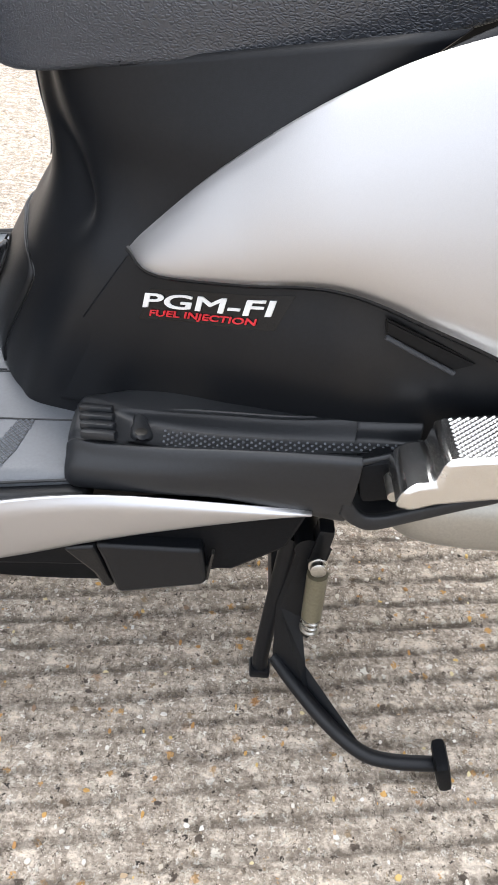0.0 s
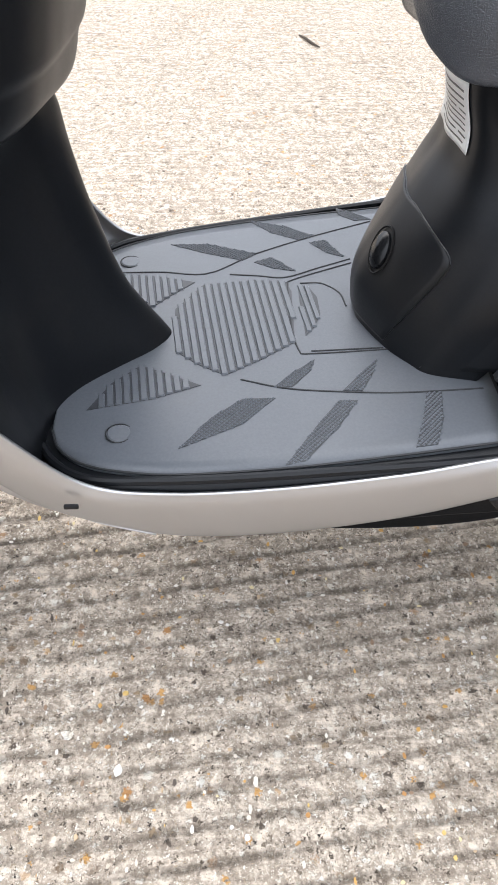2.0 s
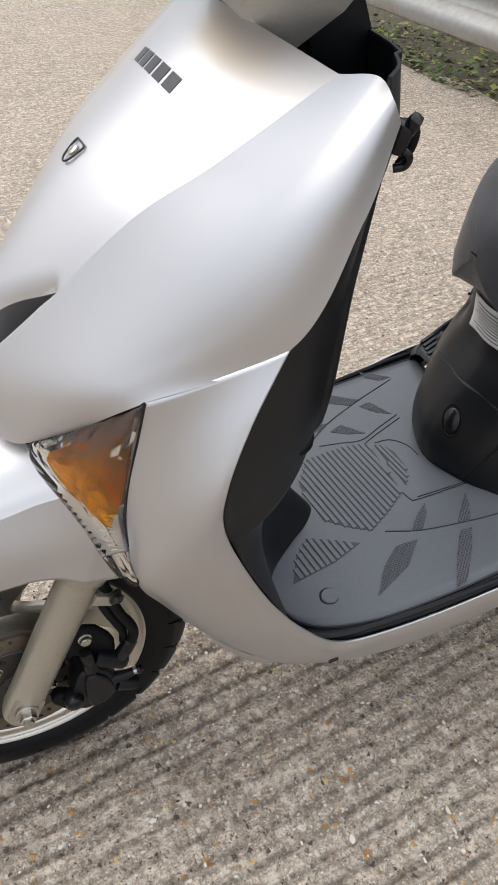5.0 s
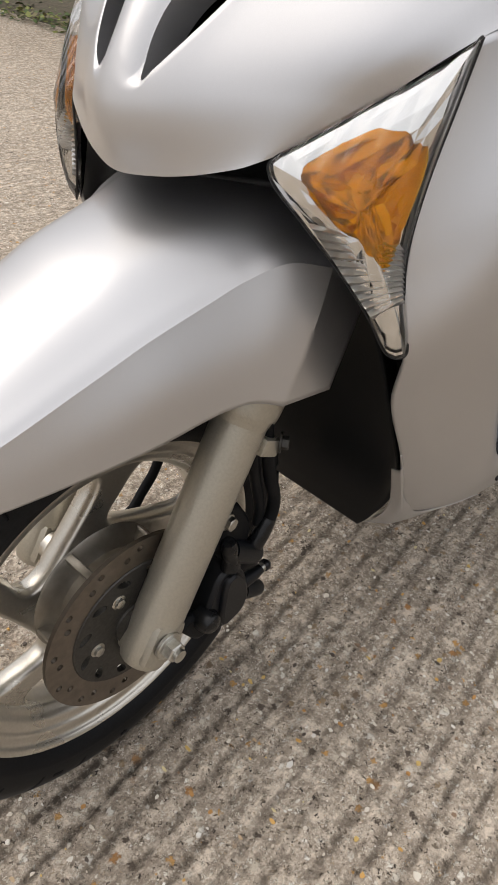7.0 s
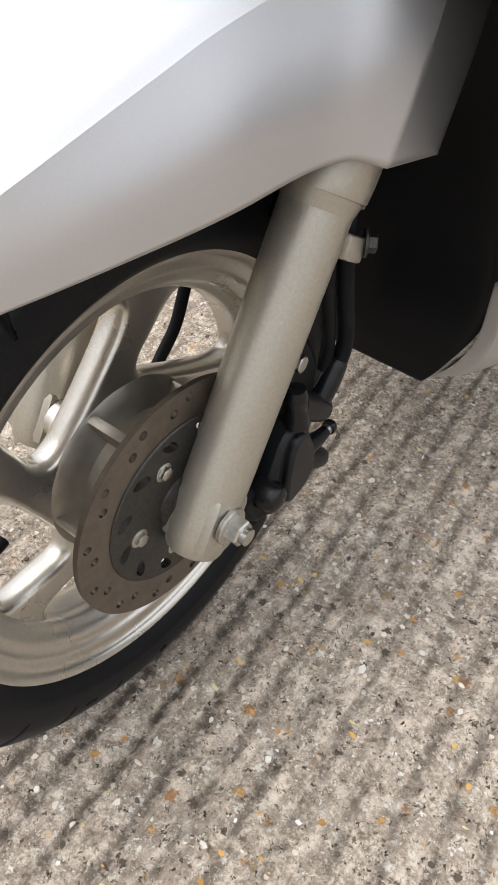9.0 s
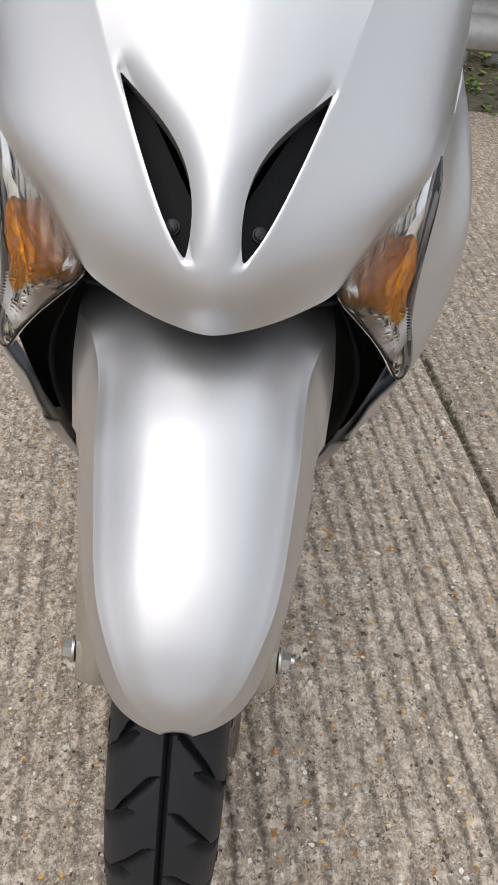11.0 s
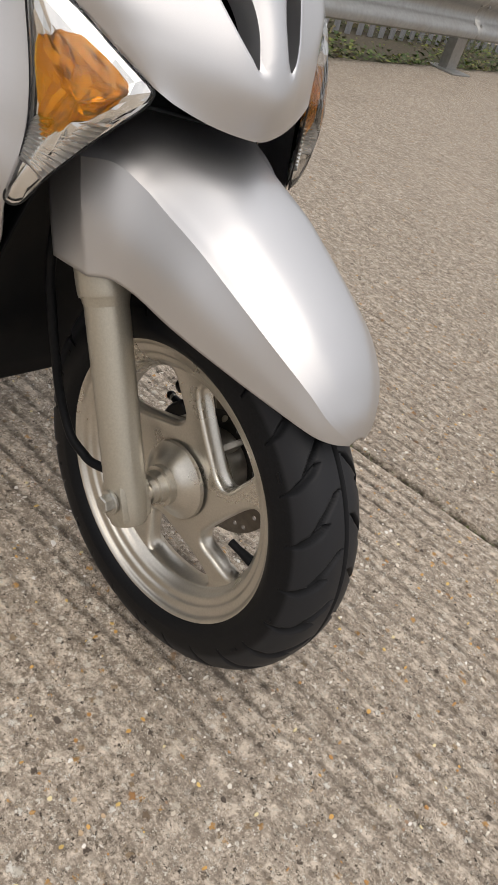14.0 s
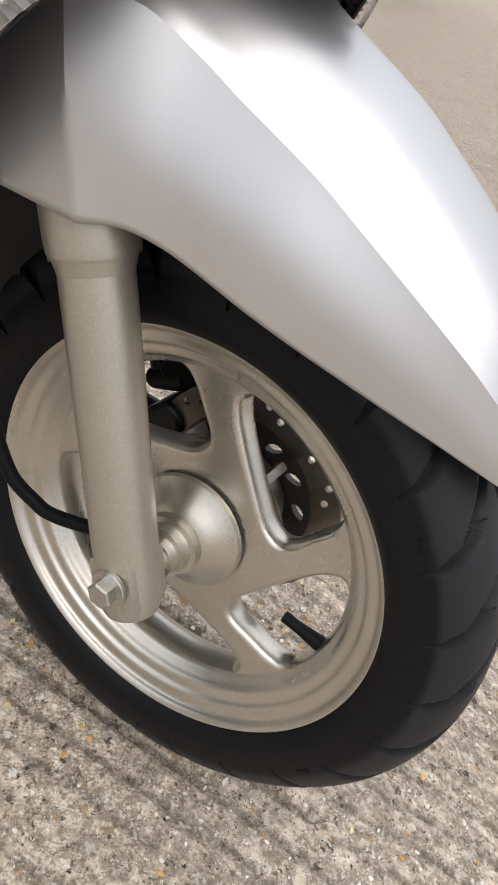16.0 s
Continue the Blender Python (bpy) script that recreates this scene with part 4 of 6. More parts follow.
def tread_cut(a, y):
    """Depth of the tread grooves at an angle round the tyre and a place across it."""
    deep = 0.0
    if abs(y) < 0.0016:
        deep = 1.0
    pitch = 2 * math.pi / 24
    for first, y0, y1, sweep, wide in ((0.0, .005, .036, .17, .0052), (.13, .020, .0455, .12, .0060)):
        if y0 < abs(y) < y1:
            f = (abs(y) - y0) / (y1 - y0)
            at = first + sweep * f ** 1.3 + (0.14 if y > 0 else 0)
            d = abs((a - at + pitch / 2) % pitch - pitch / 2) * 0.225
            w = wide * min(1.0, 4 * f, 4 * (1 - f) + .2)
            if d < w:
                deep = max(deep, min(1.0, (w - d) / (w * .65)))
    return deep


def tyre_mesh():
    prof = []
    for i in range(81):
        a = math.pi * (i / 80)
        prof.append((0.0465 * (abs(math.cos(a)) ** 0.80) * (1 if a < math.pi / 2 else -1), 0.174 + 0.0565 * (math.sin(a) ** 0.72)))
    inner = [(-0.040, 0.166), (-0.034, 0.160), (0.034, 0.160), (0.040, 0.166)]
    n = 1120
    full = prof + inner
    verts, land = [], []
    for k in range(n):
        a = 2 * math.pi * k / n
        for i, (h, r) in enumerate(full):
            deep = tread_cut(a, h) if i < 81 and r > 0.186 else 0.0
            rr = r - 0.0065 * deep
            land.append(1 - min(1.0, 1.6 * deep))
            if i < 81 and 0.181 < r < 0.184:
                rr += 0.0006
            verts.append((math.cos(a) * rr, h, math.sin(a) * rr))
    m = len(full)
    faces = [(k * m + j, ((k + 1) % n) * m + j, ((k + 1) % n) * m + (j + 1) % m, k * m + (j + 1) % m) for k in range(n) for j in range(m)]
    me = bpy.data.meshes.new("tyre_skin")
    me.from_pydata(verts, [], faces)
    me.attributes.new("land", "FLOAT", "POINT").data.foreach_set("value", land)
    bm = bmesh.new()
    bm.from_mesh(me)
    bpy.data.meshes.remove(me)
    return bm


tyre = part("tyre", tyre_mesh(), RUBBER, wheel, "black rubber tyre with curved tread grooves", sharp=50)

for k in range(30):          # raised markings on the side walls, too worn to read
    if k % 15 in (3, 4, 8, 9, 13):
        continue
    a = radians(12 * k + 5)
    bm = block((.0035, .0014, .004 + .007 * ((k * 7) % 3) / 2), (.196, .0452 if k % 2 else -.0452, 0), None, None, .0005)
    bm.transform(Matrix.Rotation(-a, 4, "Y"))
    part("tyre_marking", bm, RUBBER, tyre, smooth=False)

half_rim = [(.0335, .1655), (.0375, .1668), (.0385, .1645), (.0360, .1610), (.0315, .1580), (.0298, .1505), (.0262, .1470), (.0240, .1405), (.0185, .1365), (.0130, .1315), (.006, .1295)]
half_rim = [(p[0], p[1]) for p in spline([(h, r, 0) for h, r in half_rim], 56)]
rim_prof = half_rim + [(-h, r) for h, r in reversed(half_rim)] + [(-.030, .162), (-.020, .153), (0, .150), (.020, .153), (.030, .162)]
rim = part("rim", spin(rim_prof, 128), WHEEL, wheel, "champagne silver cast rim", sharp=80)
SPOKES = (8, 80, 150, 219, 291)
WINDOW = [(.127, 7), (.1315, 18), (.1330, 32), (.1325, 46), (.129, 56), (.118, 60), (.098, 64), (.084, 69), (.074, 69), (.0675, 60), (.0690, 48), (.076, 32), (.091, 18), (.110, 9)]


def cast_plate():
    """The hub plate and its spokes: two flat faces joined by the drafted, rounded walls of five windows."""
    bm = bmesh.new()
    steps = ((.0080, .0125), (.0060, .0125), (.0042, .0119), (.0028, .0106), (.0018, .0085), (.0008, .0030), (.0008, -.0030), (.0022, -.0080), (.0036, -.0100), (.0055, -.0106), (.0075, -.0106))
    front, back = [], []

    def ring(points, y):
        return [bm.verts.new((p[0], y, p[1])) for p in points]

    def edges(vs):
        return [bm.edges.get((a, b)) or bm.edges.new((a, b)) for a, b in zip(vs, vs[1:] + vs[:1])]

    for a0 in SPOKES:
        pts = [np.array((math.cos(radians(a0 + a)) * r, math.sin(radians(a0 + a)) * r)) for r, a in WINDOW]
        for _ in range(3):
            pts = [q for i in range(len(pts)) for q in (pts[i] * .75 + pts[(i + 1) % len(pts)] * .25, pts[i] * .25 + pts[(i + 1) % len(pts)] * .75)]
        mid = sum(pts) / len(pts)
        n = len(pts)
        out = []
        for i in range(n):
            t = pts[(i + 1) % n] - pts[i - 1]
            q = np.array((t[1], -t[0])) / np.linalg.norm(t)
            out.append(q if q @ (pts[i] - mid) > 0 else -q)
        rings = [ring([p + q * d for p, q in zip(pts, out)], y) for d, y in steps]
        for a, b in zip(rings[:-1], rings[1:]):
            for i in range(n):
                bm.faces.new((a[i], a[(i + 1) % n], b[(i + 1) % n], b[i]))
        front += edges(rings[0])
        back += edges(rings[-1])
    for rad in (.018, .1480):
        circle = [(math.cos(2 * math.pi * k / 160) * rad, math.sin(2 * math.pi * k / 160) * rad) for k in range(160)]
        front += edges(ring(circle, .0125))
        back += edges(ring(circle, -.0106))
    bmesh.ops.triangle_fill(bm, edges=front, use_beauty=True, normal=(0, 1, 0))
    bmesh.ops.triangle_fill(bm, edges=back, use_beauty=True, normal=(0, -1, 0))
    return bm


plate = part("spoke_plate", cast_plate(), WHEEL, wheel, "five swept cast spokes round a broad hub plate", sharp=60)
hub_r = [(.068, .0001), (.068, .0125), (.060, .0125), (.060, .016), (.052, .016), (.051, .0195), (.042, .0195), (.041, .0235), (.034, .024), (.031, .030), (.026, .034), (.0195, .046), (.0155, .047), (.0150, .0001)]
part("hub", spin(hub_r, 64, closed=False), WHEEL, wheel, "stepped hub with speedometer drive")
hub_l = [(-.0095, .0001), (-.0100, .068), (-.0125, .066), (-.0165, .056), (-.022, .050), (-.040, .047), (-.0555, .044), (-.0575, .040), (-.0575, .0001)]
drum = part("brake_side_hub", spin(hub_l, 64, closed=False), HUB, wheel, "cast hub darkened by brake dust and painted shade")
for k in range(5):
    a = radians(SPOKES[k] + 36)
    d = Vector((math.cos(a), 0, math.sin(a)))
    part("hub_web", block((.024, .034, .008), tuple(d * .055 + Vector((0, -.026, 0))), Matrix.Rotation(-a, 4, "Y"), None, .003), HUB, drum)
part("axle", spin([(-.075, .0001), (-.075, .0085), (.085, .0085), (.085, .0001)], 24, closed=False), ZINC, wheel)
# valve stem
va = radians(190)
vd = Vector((math.cos(va), 0, math.sin(va)))
bm = tube([tuple(vd * .130 + Vector((0, .002, 0))), tuple(vd * .108 + Vector((0, .006, 0)))], [.0065, .0045], 6, 14)
tube([tuple(vd * .110 + Vector((0, .006, 0))), tuple(vd * .096 + Vector((0, .008, 0)))], .0046, 6, 14, bm)
part("valve_stem", bm, BLACK_RAW, wheel, "black rubber valve stem with its cap")
# brake disc
disc = part("brake_disc", spin([(-.0625, .063), (-.0585, .063), (-.0585, .0915), (-.0625, .0915)], 96), DISC, wheel, "drilled steel brake disc")
cutter = bmesh.new()
for k in range(26):
    a = radians(85 + 27.692 * (k // 2) + (0, 9.5)[k % 2])
    r = (.0838, .0778)[k % 2]
    spin([(-.07, .0001), (-.07, .0033), (-.05, .0033), (-.05, .0001)], 12, "y", (math.cos(a) * r, 0, math.sin(a) * r), cutter, closed=False)
cut(disc, cutter)
carrier = part("disc_carrier", spin([(-.0640, .019), (-.0575, .019), (-.0575, .0655), (-.0630, .0655), (-.0640, .0645)], 72), DARK_STEEL, wheel, "dark pressed disc carrier")
cutter = bmesh.new()
for k in range(12):
    a = 2 * math.pi * k / 12 + 0.2
    d = Vector((math.cos(a), 0, math.sin(a)))
    e = Vector((-d.z, 0, d.x))
    pts = [np.array(p) for p in (d * .0490 - e * .0055, d * .0545 - e * .0060, d * .0605 - e * .001, d * .0605 + e * .0068, d * .0560 + e * .0062, d * .0505 + e * .0005)]
    pts = [q for i in range(len(pts)) for q in (pts[i] * .75 + pts[(i + 1) % len(pts)] * .25, pts[i] * .25 + pts[(i + 1) % len(pts)] * .75)]
    prism([tuple(p) for p in pts], (0, -.07, 0), (0, -.05, 0), cutter)
cut(carrier, cutter)
for k in range(5):
    a = radians(43 + 72 * k)
    part("disc_bolt", bolt((math.cos(a) * .0415, -.0635, math.sin(a) * .0415), (0, -1, 0), .0050, .0045, 1.4), ZINC, wheel)
part("hub_collar", spin([(-.0575, .0001), (-.0575, .024), (-.066, .022), (-.068, .015), (-.071, .0145), (-.071, .0001)], 40, closed=False), DARK_STEEL, wheel, "dark bearing collar")

# brake caliper with its hoses
caliper = tagged(new("brake_caliper"), "black brake caliper with hose and banjo")
caliper.parent = scooter


def cast_piece(name, outline, y0, y1, label="", mat=BLACK_RAW, edge=.004):
    """A cast block from an outline in x and z, reaching from y0 to y1, with rounded edges."""
    pts = [np.array((x, 0, z)) for x, z in outline]
    pts = [q for i in range(len(pts)) for q in (pts[i] * .82 + pts[(i + 1) % len(pts)] * .18, pts[i] * .18 + pts[(i + 1) % len(pts)] * .82)]
    bm = prism([tuple(p) for p in pts], (0, y0, 0), (0, y1, 0))
    return part(name, bm, mat, caliper, label, bevel=edge)


cast_piece("body", [(.070, .256), (.088, .264), (.106, .243), (.115, .216), (.108, .196), (.093, .184), (.066, .182), (.055, .198), (.058, .222)], -.090, -.046, "black cast caliper body", BLACK)
cast_piece("face", [(.076, .252), (.088, .257), (.103, .238), (.108, .214), (.100, .197), (.076, .190), (.072, .215)], -.096, -.080, "", BLACK, .005)
cast_piece("bracket", [(.050, .330), (.098, .328), (.119, .294), (.118, .262), (.085, .262), (.072, .284), (.046, .290)], -.080, -.070, "black steel caliper bracket")
cast_piece("bracket_arm", [(.030, .214), (.042, .226), (.068, .206), (.066, .182), (.050, .184)], -.086, -.070)
part("slide_boot", tube([(.058, -.080, .213), (.058, -.088, .213), (.058, -.094, .213), (.058, -.099, .213), (.058, -.1015, .213)], [.0125, .0125, .0115, .0095, .003], 14, 20), BLACK_GLOSS, caliper, "round rubber slide boot")
part("pin_boot", tube([(.083, -.086, .294), (.084, -.086, .286), (.085, -.087, .276), (.086, -.088, .262)], [.0065, .0085, .0075, .0095], 18, 16), BLACK_GLOSS, caliper, "rubber pin boot")
part("banjo_boss", tube([(.092, -.080, .272), (.110, -.082, .260), (.124, -.083, .2505)], [.012, .0115, .0105], 10, 18), BLACK, caliper)
part("banjo_bolt", bolt((.124, -.083, .2505), (.8, -.1, -.55), .0085, .004, 1.05, False), DARK_STEEL, caliper)
part("bleed_screw", tube([(.106, -.084, .222), (.122, -.085, .2215), (.134, -.085, .2225)], [.0085, .0065, .0050], 12, 14), BLACK, caliper)
part("bleed_nipple", tube([(.133, -.085, .2225), (.138, -.085, .2228)], [.0044, .0044], 4, 12), ZINC, caliper, "bright bleed nipple")
part("bleed_cap", tube([(.138, -.085, .2228), (.142, -.085, .223), (.146, -.085, .2232)], [.0060, .0062, .0030], 8, 14), BLACK_GLOSS, caliper)
part("lower_lobe", tube([(.112, -.082, .206), (.126, -.083, .199), (.135, -.083, .1935)], [.010, .0095, .0085], 8, 16), BLACK, caliper)
part("caliper_bolt", bolt((.086, -.080, .312), (.1, -1, 0), .0068, .007, 1.2), ZINC, caliper, "zinc plated caliper bolt")
hose = part("hose", tube([(.128, -.084, .272), (.136, -.085, .284), (.141, -.085, .300), (.139, -.085, .318), (.129, -.086, .345), (.120, -.086, .385), (.112, -.085, .43)], .0062, 36, 14), BLACK_RAW, caliper, "black brake hose")
part("crimp", tube([(.122, -.083, .262), (.129, -.0835, .273), (.136, -.084, .285), (.138, -.0845, .290)], [.0088, .0092, .0082, .0066], 14, 16), BLACK_GLOSS, hose)
part("hose_guide", tube([(.129, -.078, .282), (.130, -.078, .300), (.124, -.079, .322), (.113, -.080, .36), (.104, -.080, .42)], .0052, 26, 12), BLACK_RAW, caliper)
part("hose_clamp", block((.024, .014, .016), (.114, -.090, .388), pose(0, 0, 0, 0, 27, 0), None, .003), FORK, caliper)
part("clamp_bolt", bolt((.126, -.094, .388), (0.6, -.8, 0), .0062, .008, 1.5), DARK_STEEL, caliper)

# speedometer cable on the right
part("speedometer_cable", tube([(.045, .062, .216), (.085, .072, .206), (.104, .074, .2075), (.1225, .079, .2185), (.1405, .080, .238), (.153, .082, .262), (.163, .084, .290), (.176, .090, .350), (.182, .098, .42), (.175, .10, .52)], .0055, 48, 12), BLACK_RAW, scooter, "black speedometer cable")

# ---------------------------------------------------------------- floor
def floor_z(x):
    return 0.312 + 0.105 * (x - 0.372)


EDGE = [(.312, -.120), (.322, -.145), (.345, -.165), (.380, -.178), (.430, -.187), (.520, -.190), (.610, -.187), (.700, -.182)]
lip = [(.296, -.120), (.318, -.160), (.352, -.184), (.405, -.192), (.470, -.197), (.560, -.200), (.640, -.202), (.705, -.201)]


def board(edge, drop, thick, name, mat, label, end=.70):
    """A floor sheet between the left edge and its mirror image."""
    pts = spline([(x, y, 0) for x, y in edge], 40)
    rows = []
    for p in pts:
        a, b = p[1], mirrored((p[0], p[1], 0))[1]
        rows.append([(p[0], a + (b - a) * j / 24, floor_z(p[0]) - drop) for j in range(25)])
    return part(name, sheet(rows), mat, scooter, label, solid=thick)


board(lip, 0.004, 0.020, "floor_board", BLACK, "black plastic floor board")
floor_mat = board(EDGE, 0.0, 0.006, "floor_mat", MAT, "grey rubber floor mat with ribs and tread strips")
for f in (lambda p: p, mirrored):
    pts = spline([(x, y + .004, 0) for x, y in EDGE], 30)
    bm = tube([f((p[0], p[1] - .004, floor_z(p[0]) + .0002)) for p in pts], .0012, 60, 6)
    part("mat_edge_line", bm, MAT_GROOVE_SHADE, floor_mat)
    bm = tube([f((x, y + .003, floor_z(x) - .002)) for x, y in lip], .004, 50, 8)
    part("board_edge", bm, BLACK, scooter)


def on_mat(pts, rise=0.0):
    return [(x, y, floor_z(x) + rise) for x, y in pts]


def ribs(poly, pitch, tilt, name):
    """Parallel ribs that fill an outline on the mat."""
    bm = bmesh.new()
    n = len(poly)
    x = min(p[0] for p in poly) + pitch * .5
    top = max(p[0] for p in poly)
    while x < top:
        ys = []
        for i in range(n):
            (ax, ay), (bx, by) = poly[i], poly[(i + 1) % n]
            ax, bx = ax - tilt * ay, bx - tilt * by
            if (ax - x) * (bx - x) < 0:
                ys.append(ay + (by - ay) * (x - ax) / (bx - ax))
        ys.sort()
        for a, b in zip(ys[::2], ys[1::2]):
            if b - a > .006:
                w = pitch * .43
                p = [(x + tilt * a - w, a), (x + tilt * a + w, a), (x + tilt * b + w, b), (x + tilt * b - w, b)]
                q = [(x + tilt * a - w * .72, a + .001), (x + tilt * a + w * .72, a + .001), (x + tilt * b + w * .72, b - .001), (x + tilt * b - w * .72, b - .001)]
                lo = [bm.verts.new(v) for v in on_mat(p, .0002)]
                hi = [bm.verts.new(v) for v in on_mat(q, .0020)]
                for i in range(4):
                    bm.faces.new((lo[i], lo[(i + 1) % 4], hi[(i + 1) % 4], hi[i]))
                bm.faces.new(hi)
        x += pitch
    return part(name, bm, MAT, floor_mat, smooth=False)


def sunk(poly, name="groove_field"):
    """The floor of a ribbed or hatched field, its shade put into a darker grey."""
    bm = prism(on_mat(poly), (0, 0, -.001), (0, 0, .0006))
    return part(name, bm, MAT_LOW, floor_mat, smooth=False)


def hatch(poly):
    """A strip of small diamond studs on a dark ground."""
    sunk(poly, "tread_strip")
    bm = bmesh.new()
    xs, ys = [p[0] for p in poly], [p[1] for p in poly]
    n = len(poly)

    def inside(x, y):
        odd = False
        for i in range(n):
            (ax, ay), (bx, by) = poly[i], poly[(i + 1) % n]
            if (ay > y) != (by > y) and x < ax + (bx - ax) * (y - ay) / (by - ay):
                odd = not odd
        return odd

    step = .0044
    i = 0
    y = min(ys)
    while y < max(ys):
        x = min(xs) + (step / 2 if i % 2 else 0)
        while x < max(xs):
            if inside(x, y):
                z = floor_z(x)
                r = step * .46
                ring = [bm.verts.new((x + dx * r, y + dy * r * .8, z + .0004)) for dx, dy in ((1, 0), (0, 1), (-1, 0), (0, -1))]
                top = bm.verts.new((x, y, z + .0020))
                for k in range(4):
                    bm.faces.new((ring[k], ring[(k + 1) % 4], top))
            x += step
        y += step * .5
        i += 1
    part("tread_stud", bm, MAT, floor_mat, smooth=False)


# grooves drawn as dark beads, with their shade in the colour
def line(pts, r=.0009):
    part("mat_groove", tube(on_mat(pts, .0002), r, 24, 6), MAT_GROOVE_SHADE, floor_mat)


HEX = [(.416, .022), (.417, .048), (.446, .088), (.500, .088), (.533, .080), (.538, .060), (.534, -.026), (.500, -.048), (.466, -.066), (.440, -.046), (.418, -.022)]
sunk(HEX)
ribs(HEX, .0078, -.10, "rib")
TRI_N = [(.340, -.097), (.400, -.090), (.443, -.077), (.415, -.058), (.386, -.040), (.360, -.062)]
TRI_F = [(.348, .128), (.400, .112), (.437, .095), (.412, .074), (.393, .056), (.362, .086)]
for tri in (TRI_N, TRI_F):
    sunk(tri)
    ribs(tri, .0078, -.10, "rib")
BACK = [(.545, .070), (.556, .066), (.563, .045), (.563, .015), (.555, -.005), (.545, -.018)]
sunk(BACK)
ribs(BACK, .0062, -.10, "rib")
for strip in ([(.424, -.157), (.452, -.122), (.481, -.101), (.510, -.104), (.478, -.134)],
              [(.512, -.187), (.545, -.140), (.565, -.115), (.581, -.117), (.560, -.148), (.529, -.184)],
              [(.619, -.180), (.632, -.145), (.641, -.115), (.654, -.116), (.648, -.150), (.637, -.179)],
              [(.509, -.089), (.532, -.068), (.550, -.055), (.543, -.072), (.526, -.091)],
              [(.570, -.102), (.590, -.080), (.606, -.063), (.600, -.082), (.587, -.105)],
              [(.409, .179), (.452, .172), (.506, .141), (.490, .130), (.450, .152)],
              [(.500, .217), (.540, .196), (.574, .167), (.556, .161), (.525, .184)],
              [(.605, .226), (.622, .212), (.642, .192), (.622, .193), (.606, .210)],
              [(.502, .124), (.522, .131), (.546, .098), (.522, .108)],
              [(.566, .154), (.584, .156), (.600, .117), (.582, .130)]):
    hatch(strip)
for pts in ([(.480, -.074), (.520, -.092), (.566, -.103), (.620, -.112), (.690, -.116)],
            [(.345, .130), (.400, .122), (.451, .110), (.503, .140), (.569, .166), (.640, .188)],
            [(.475, .104), (.505, .096), (.534, .088), (.570, .100), (.606, .112)],
            [(.606, .104), (.542, .082), (.535, .070), (.533, .020), (.533, -.010), (.537, -.040), (.548, -.046), (.622, -.050)],
            [(.548, -.042), (.575, -.044), (.615, -.047)],
            [(.548, .074), (.570, .070), (.586, .050), (.590, .025)]):
    line(pts)
for x, y in ((.372, -.131), (.364, .150)):
    part("mat_button", spin([(.0, .0001), (.0012, .0001), (.0012, .0095), (.0, .0110)], 28, "z", (x, y, floor_z(x)), closed=False), MAT, floor_mat)
    part("button_ring", tube([(x + .0115 * math.cos(a), y + .0115 * math.sin(a), floor_z(x) + .0003) for a in np.linspace(0, 6.2832, 14)], .0007, 40, 6), MAT_GROOVE_SHADE, floor_mat)

# ---------------------------------------------------------------- under-seat column
COL = [  # height, front x, then left-hand points of the section
    (.330, .600, (.620, -.046), (.634, -.070), (.646, -.086), (.680, -.100)), (.380, .597, (.620, -.048), (.645, -.078), (.664, -.096), (.705, -.110)),
    (.427, .617, (.637, -.050), (.662, -.081), (.684, -.103), (.72, -.117)), (.470, .640, (.655, -.047), (.678, -.077), (.702, -.100), (.745, -.122)),
    (.500, .656, (.667, -.042), (.700, -.074), (.714, -.092), (.80, -.141)), (.528, .659, (.668, -.036), (.690, -.056), (.712, -.081), (.81, -.142)),
    (.556, .652, (.661, -.027), (.674, -.043), (.706, -.077), (.83, -.147)), (.590, .648, (.656, -.023), (.668, -.039), (.702, -.074), (.90, -.160))]
rows = []
for z, xf, p1, p2, p3, p4 in COL:
    c = middle(xf) + .004
    row = [(*p4, z), (*p3, z), (*p2, z), (*p1, z), (xf + .003, c - .022, z), (xf, c, z)]
    up = .27 if z > .58 else (.16 if z > .54 else (.08 if z > .52 else 0))
    row = [(x, y, q + up * max(0, x - .70)) for x, y, q in row]
    row += [(x, 2 * c - y, q) for x, y, q in reversed(row[:-1])]
    rows.append(row)
column_grid = loft(rows, 60, 61)
column = part("under_seat_cover", sheet(column_grid), BLACK, scooter, "black plastic cover under the seat front", solid=0.003)
def on_column(i, j, off=0.0):
    """A place on the column's skin by fractional row and column, lifted along its normal."""
    def at(i, j):
        i, j = min(58.999, max(0.0, i)), min(59.999, max(0.0, j))
        a, k = int(i), int(j)
        u, w = i - a, j - k
        g = column_grid
        return (np.array(g[a][k]) * (1 - w) + np.array(g[a][k + 1]) * w) * (1 - u) + (np.array(g[a + 1][k]) * (1 - w) + np.array(g[a + 1][k + 1]) * w) * u
    n = np.cross(at(i + 1, j) - at(i - 1, j), at(i, j + 1.5) - at(i, j - 1.5))
    n = n / (np.linalg.norm(n) + 1e-9)
    return tuple(at(i, j) + n * off * (1 if n[0] < 0 else -1))


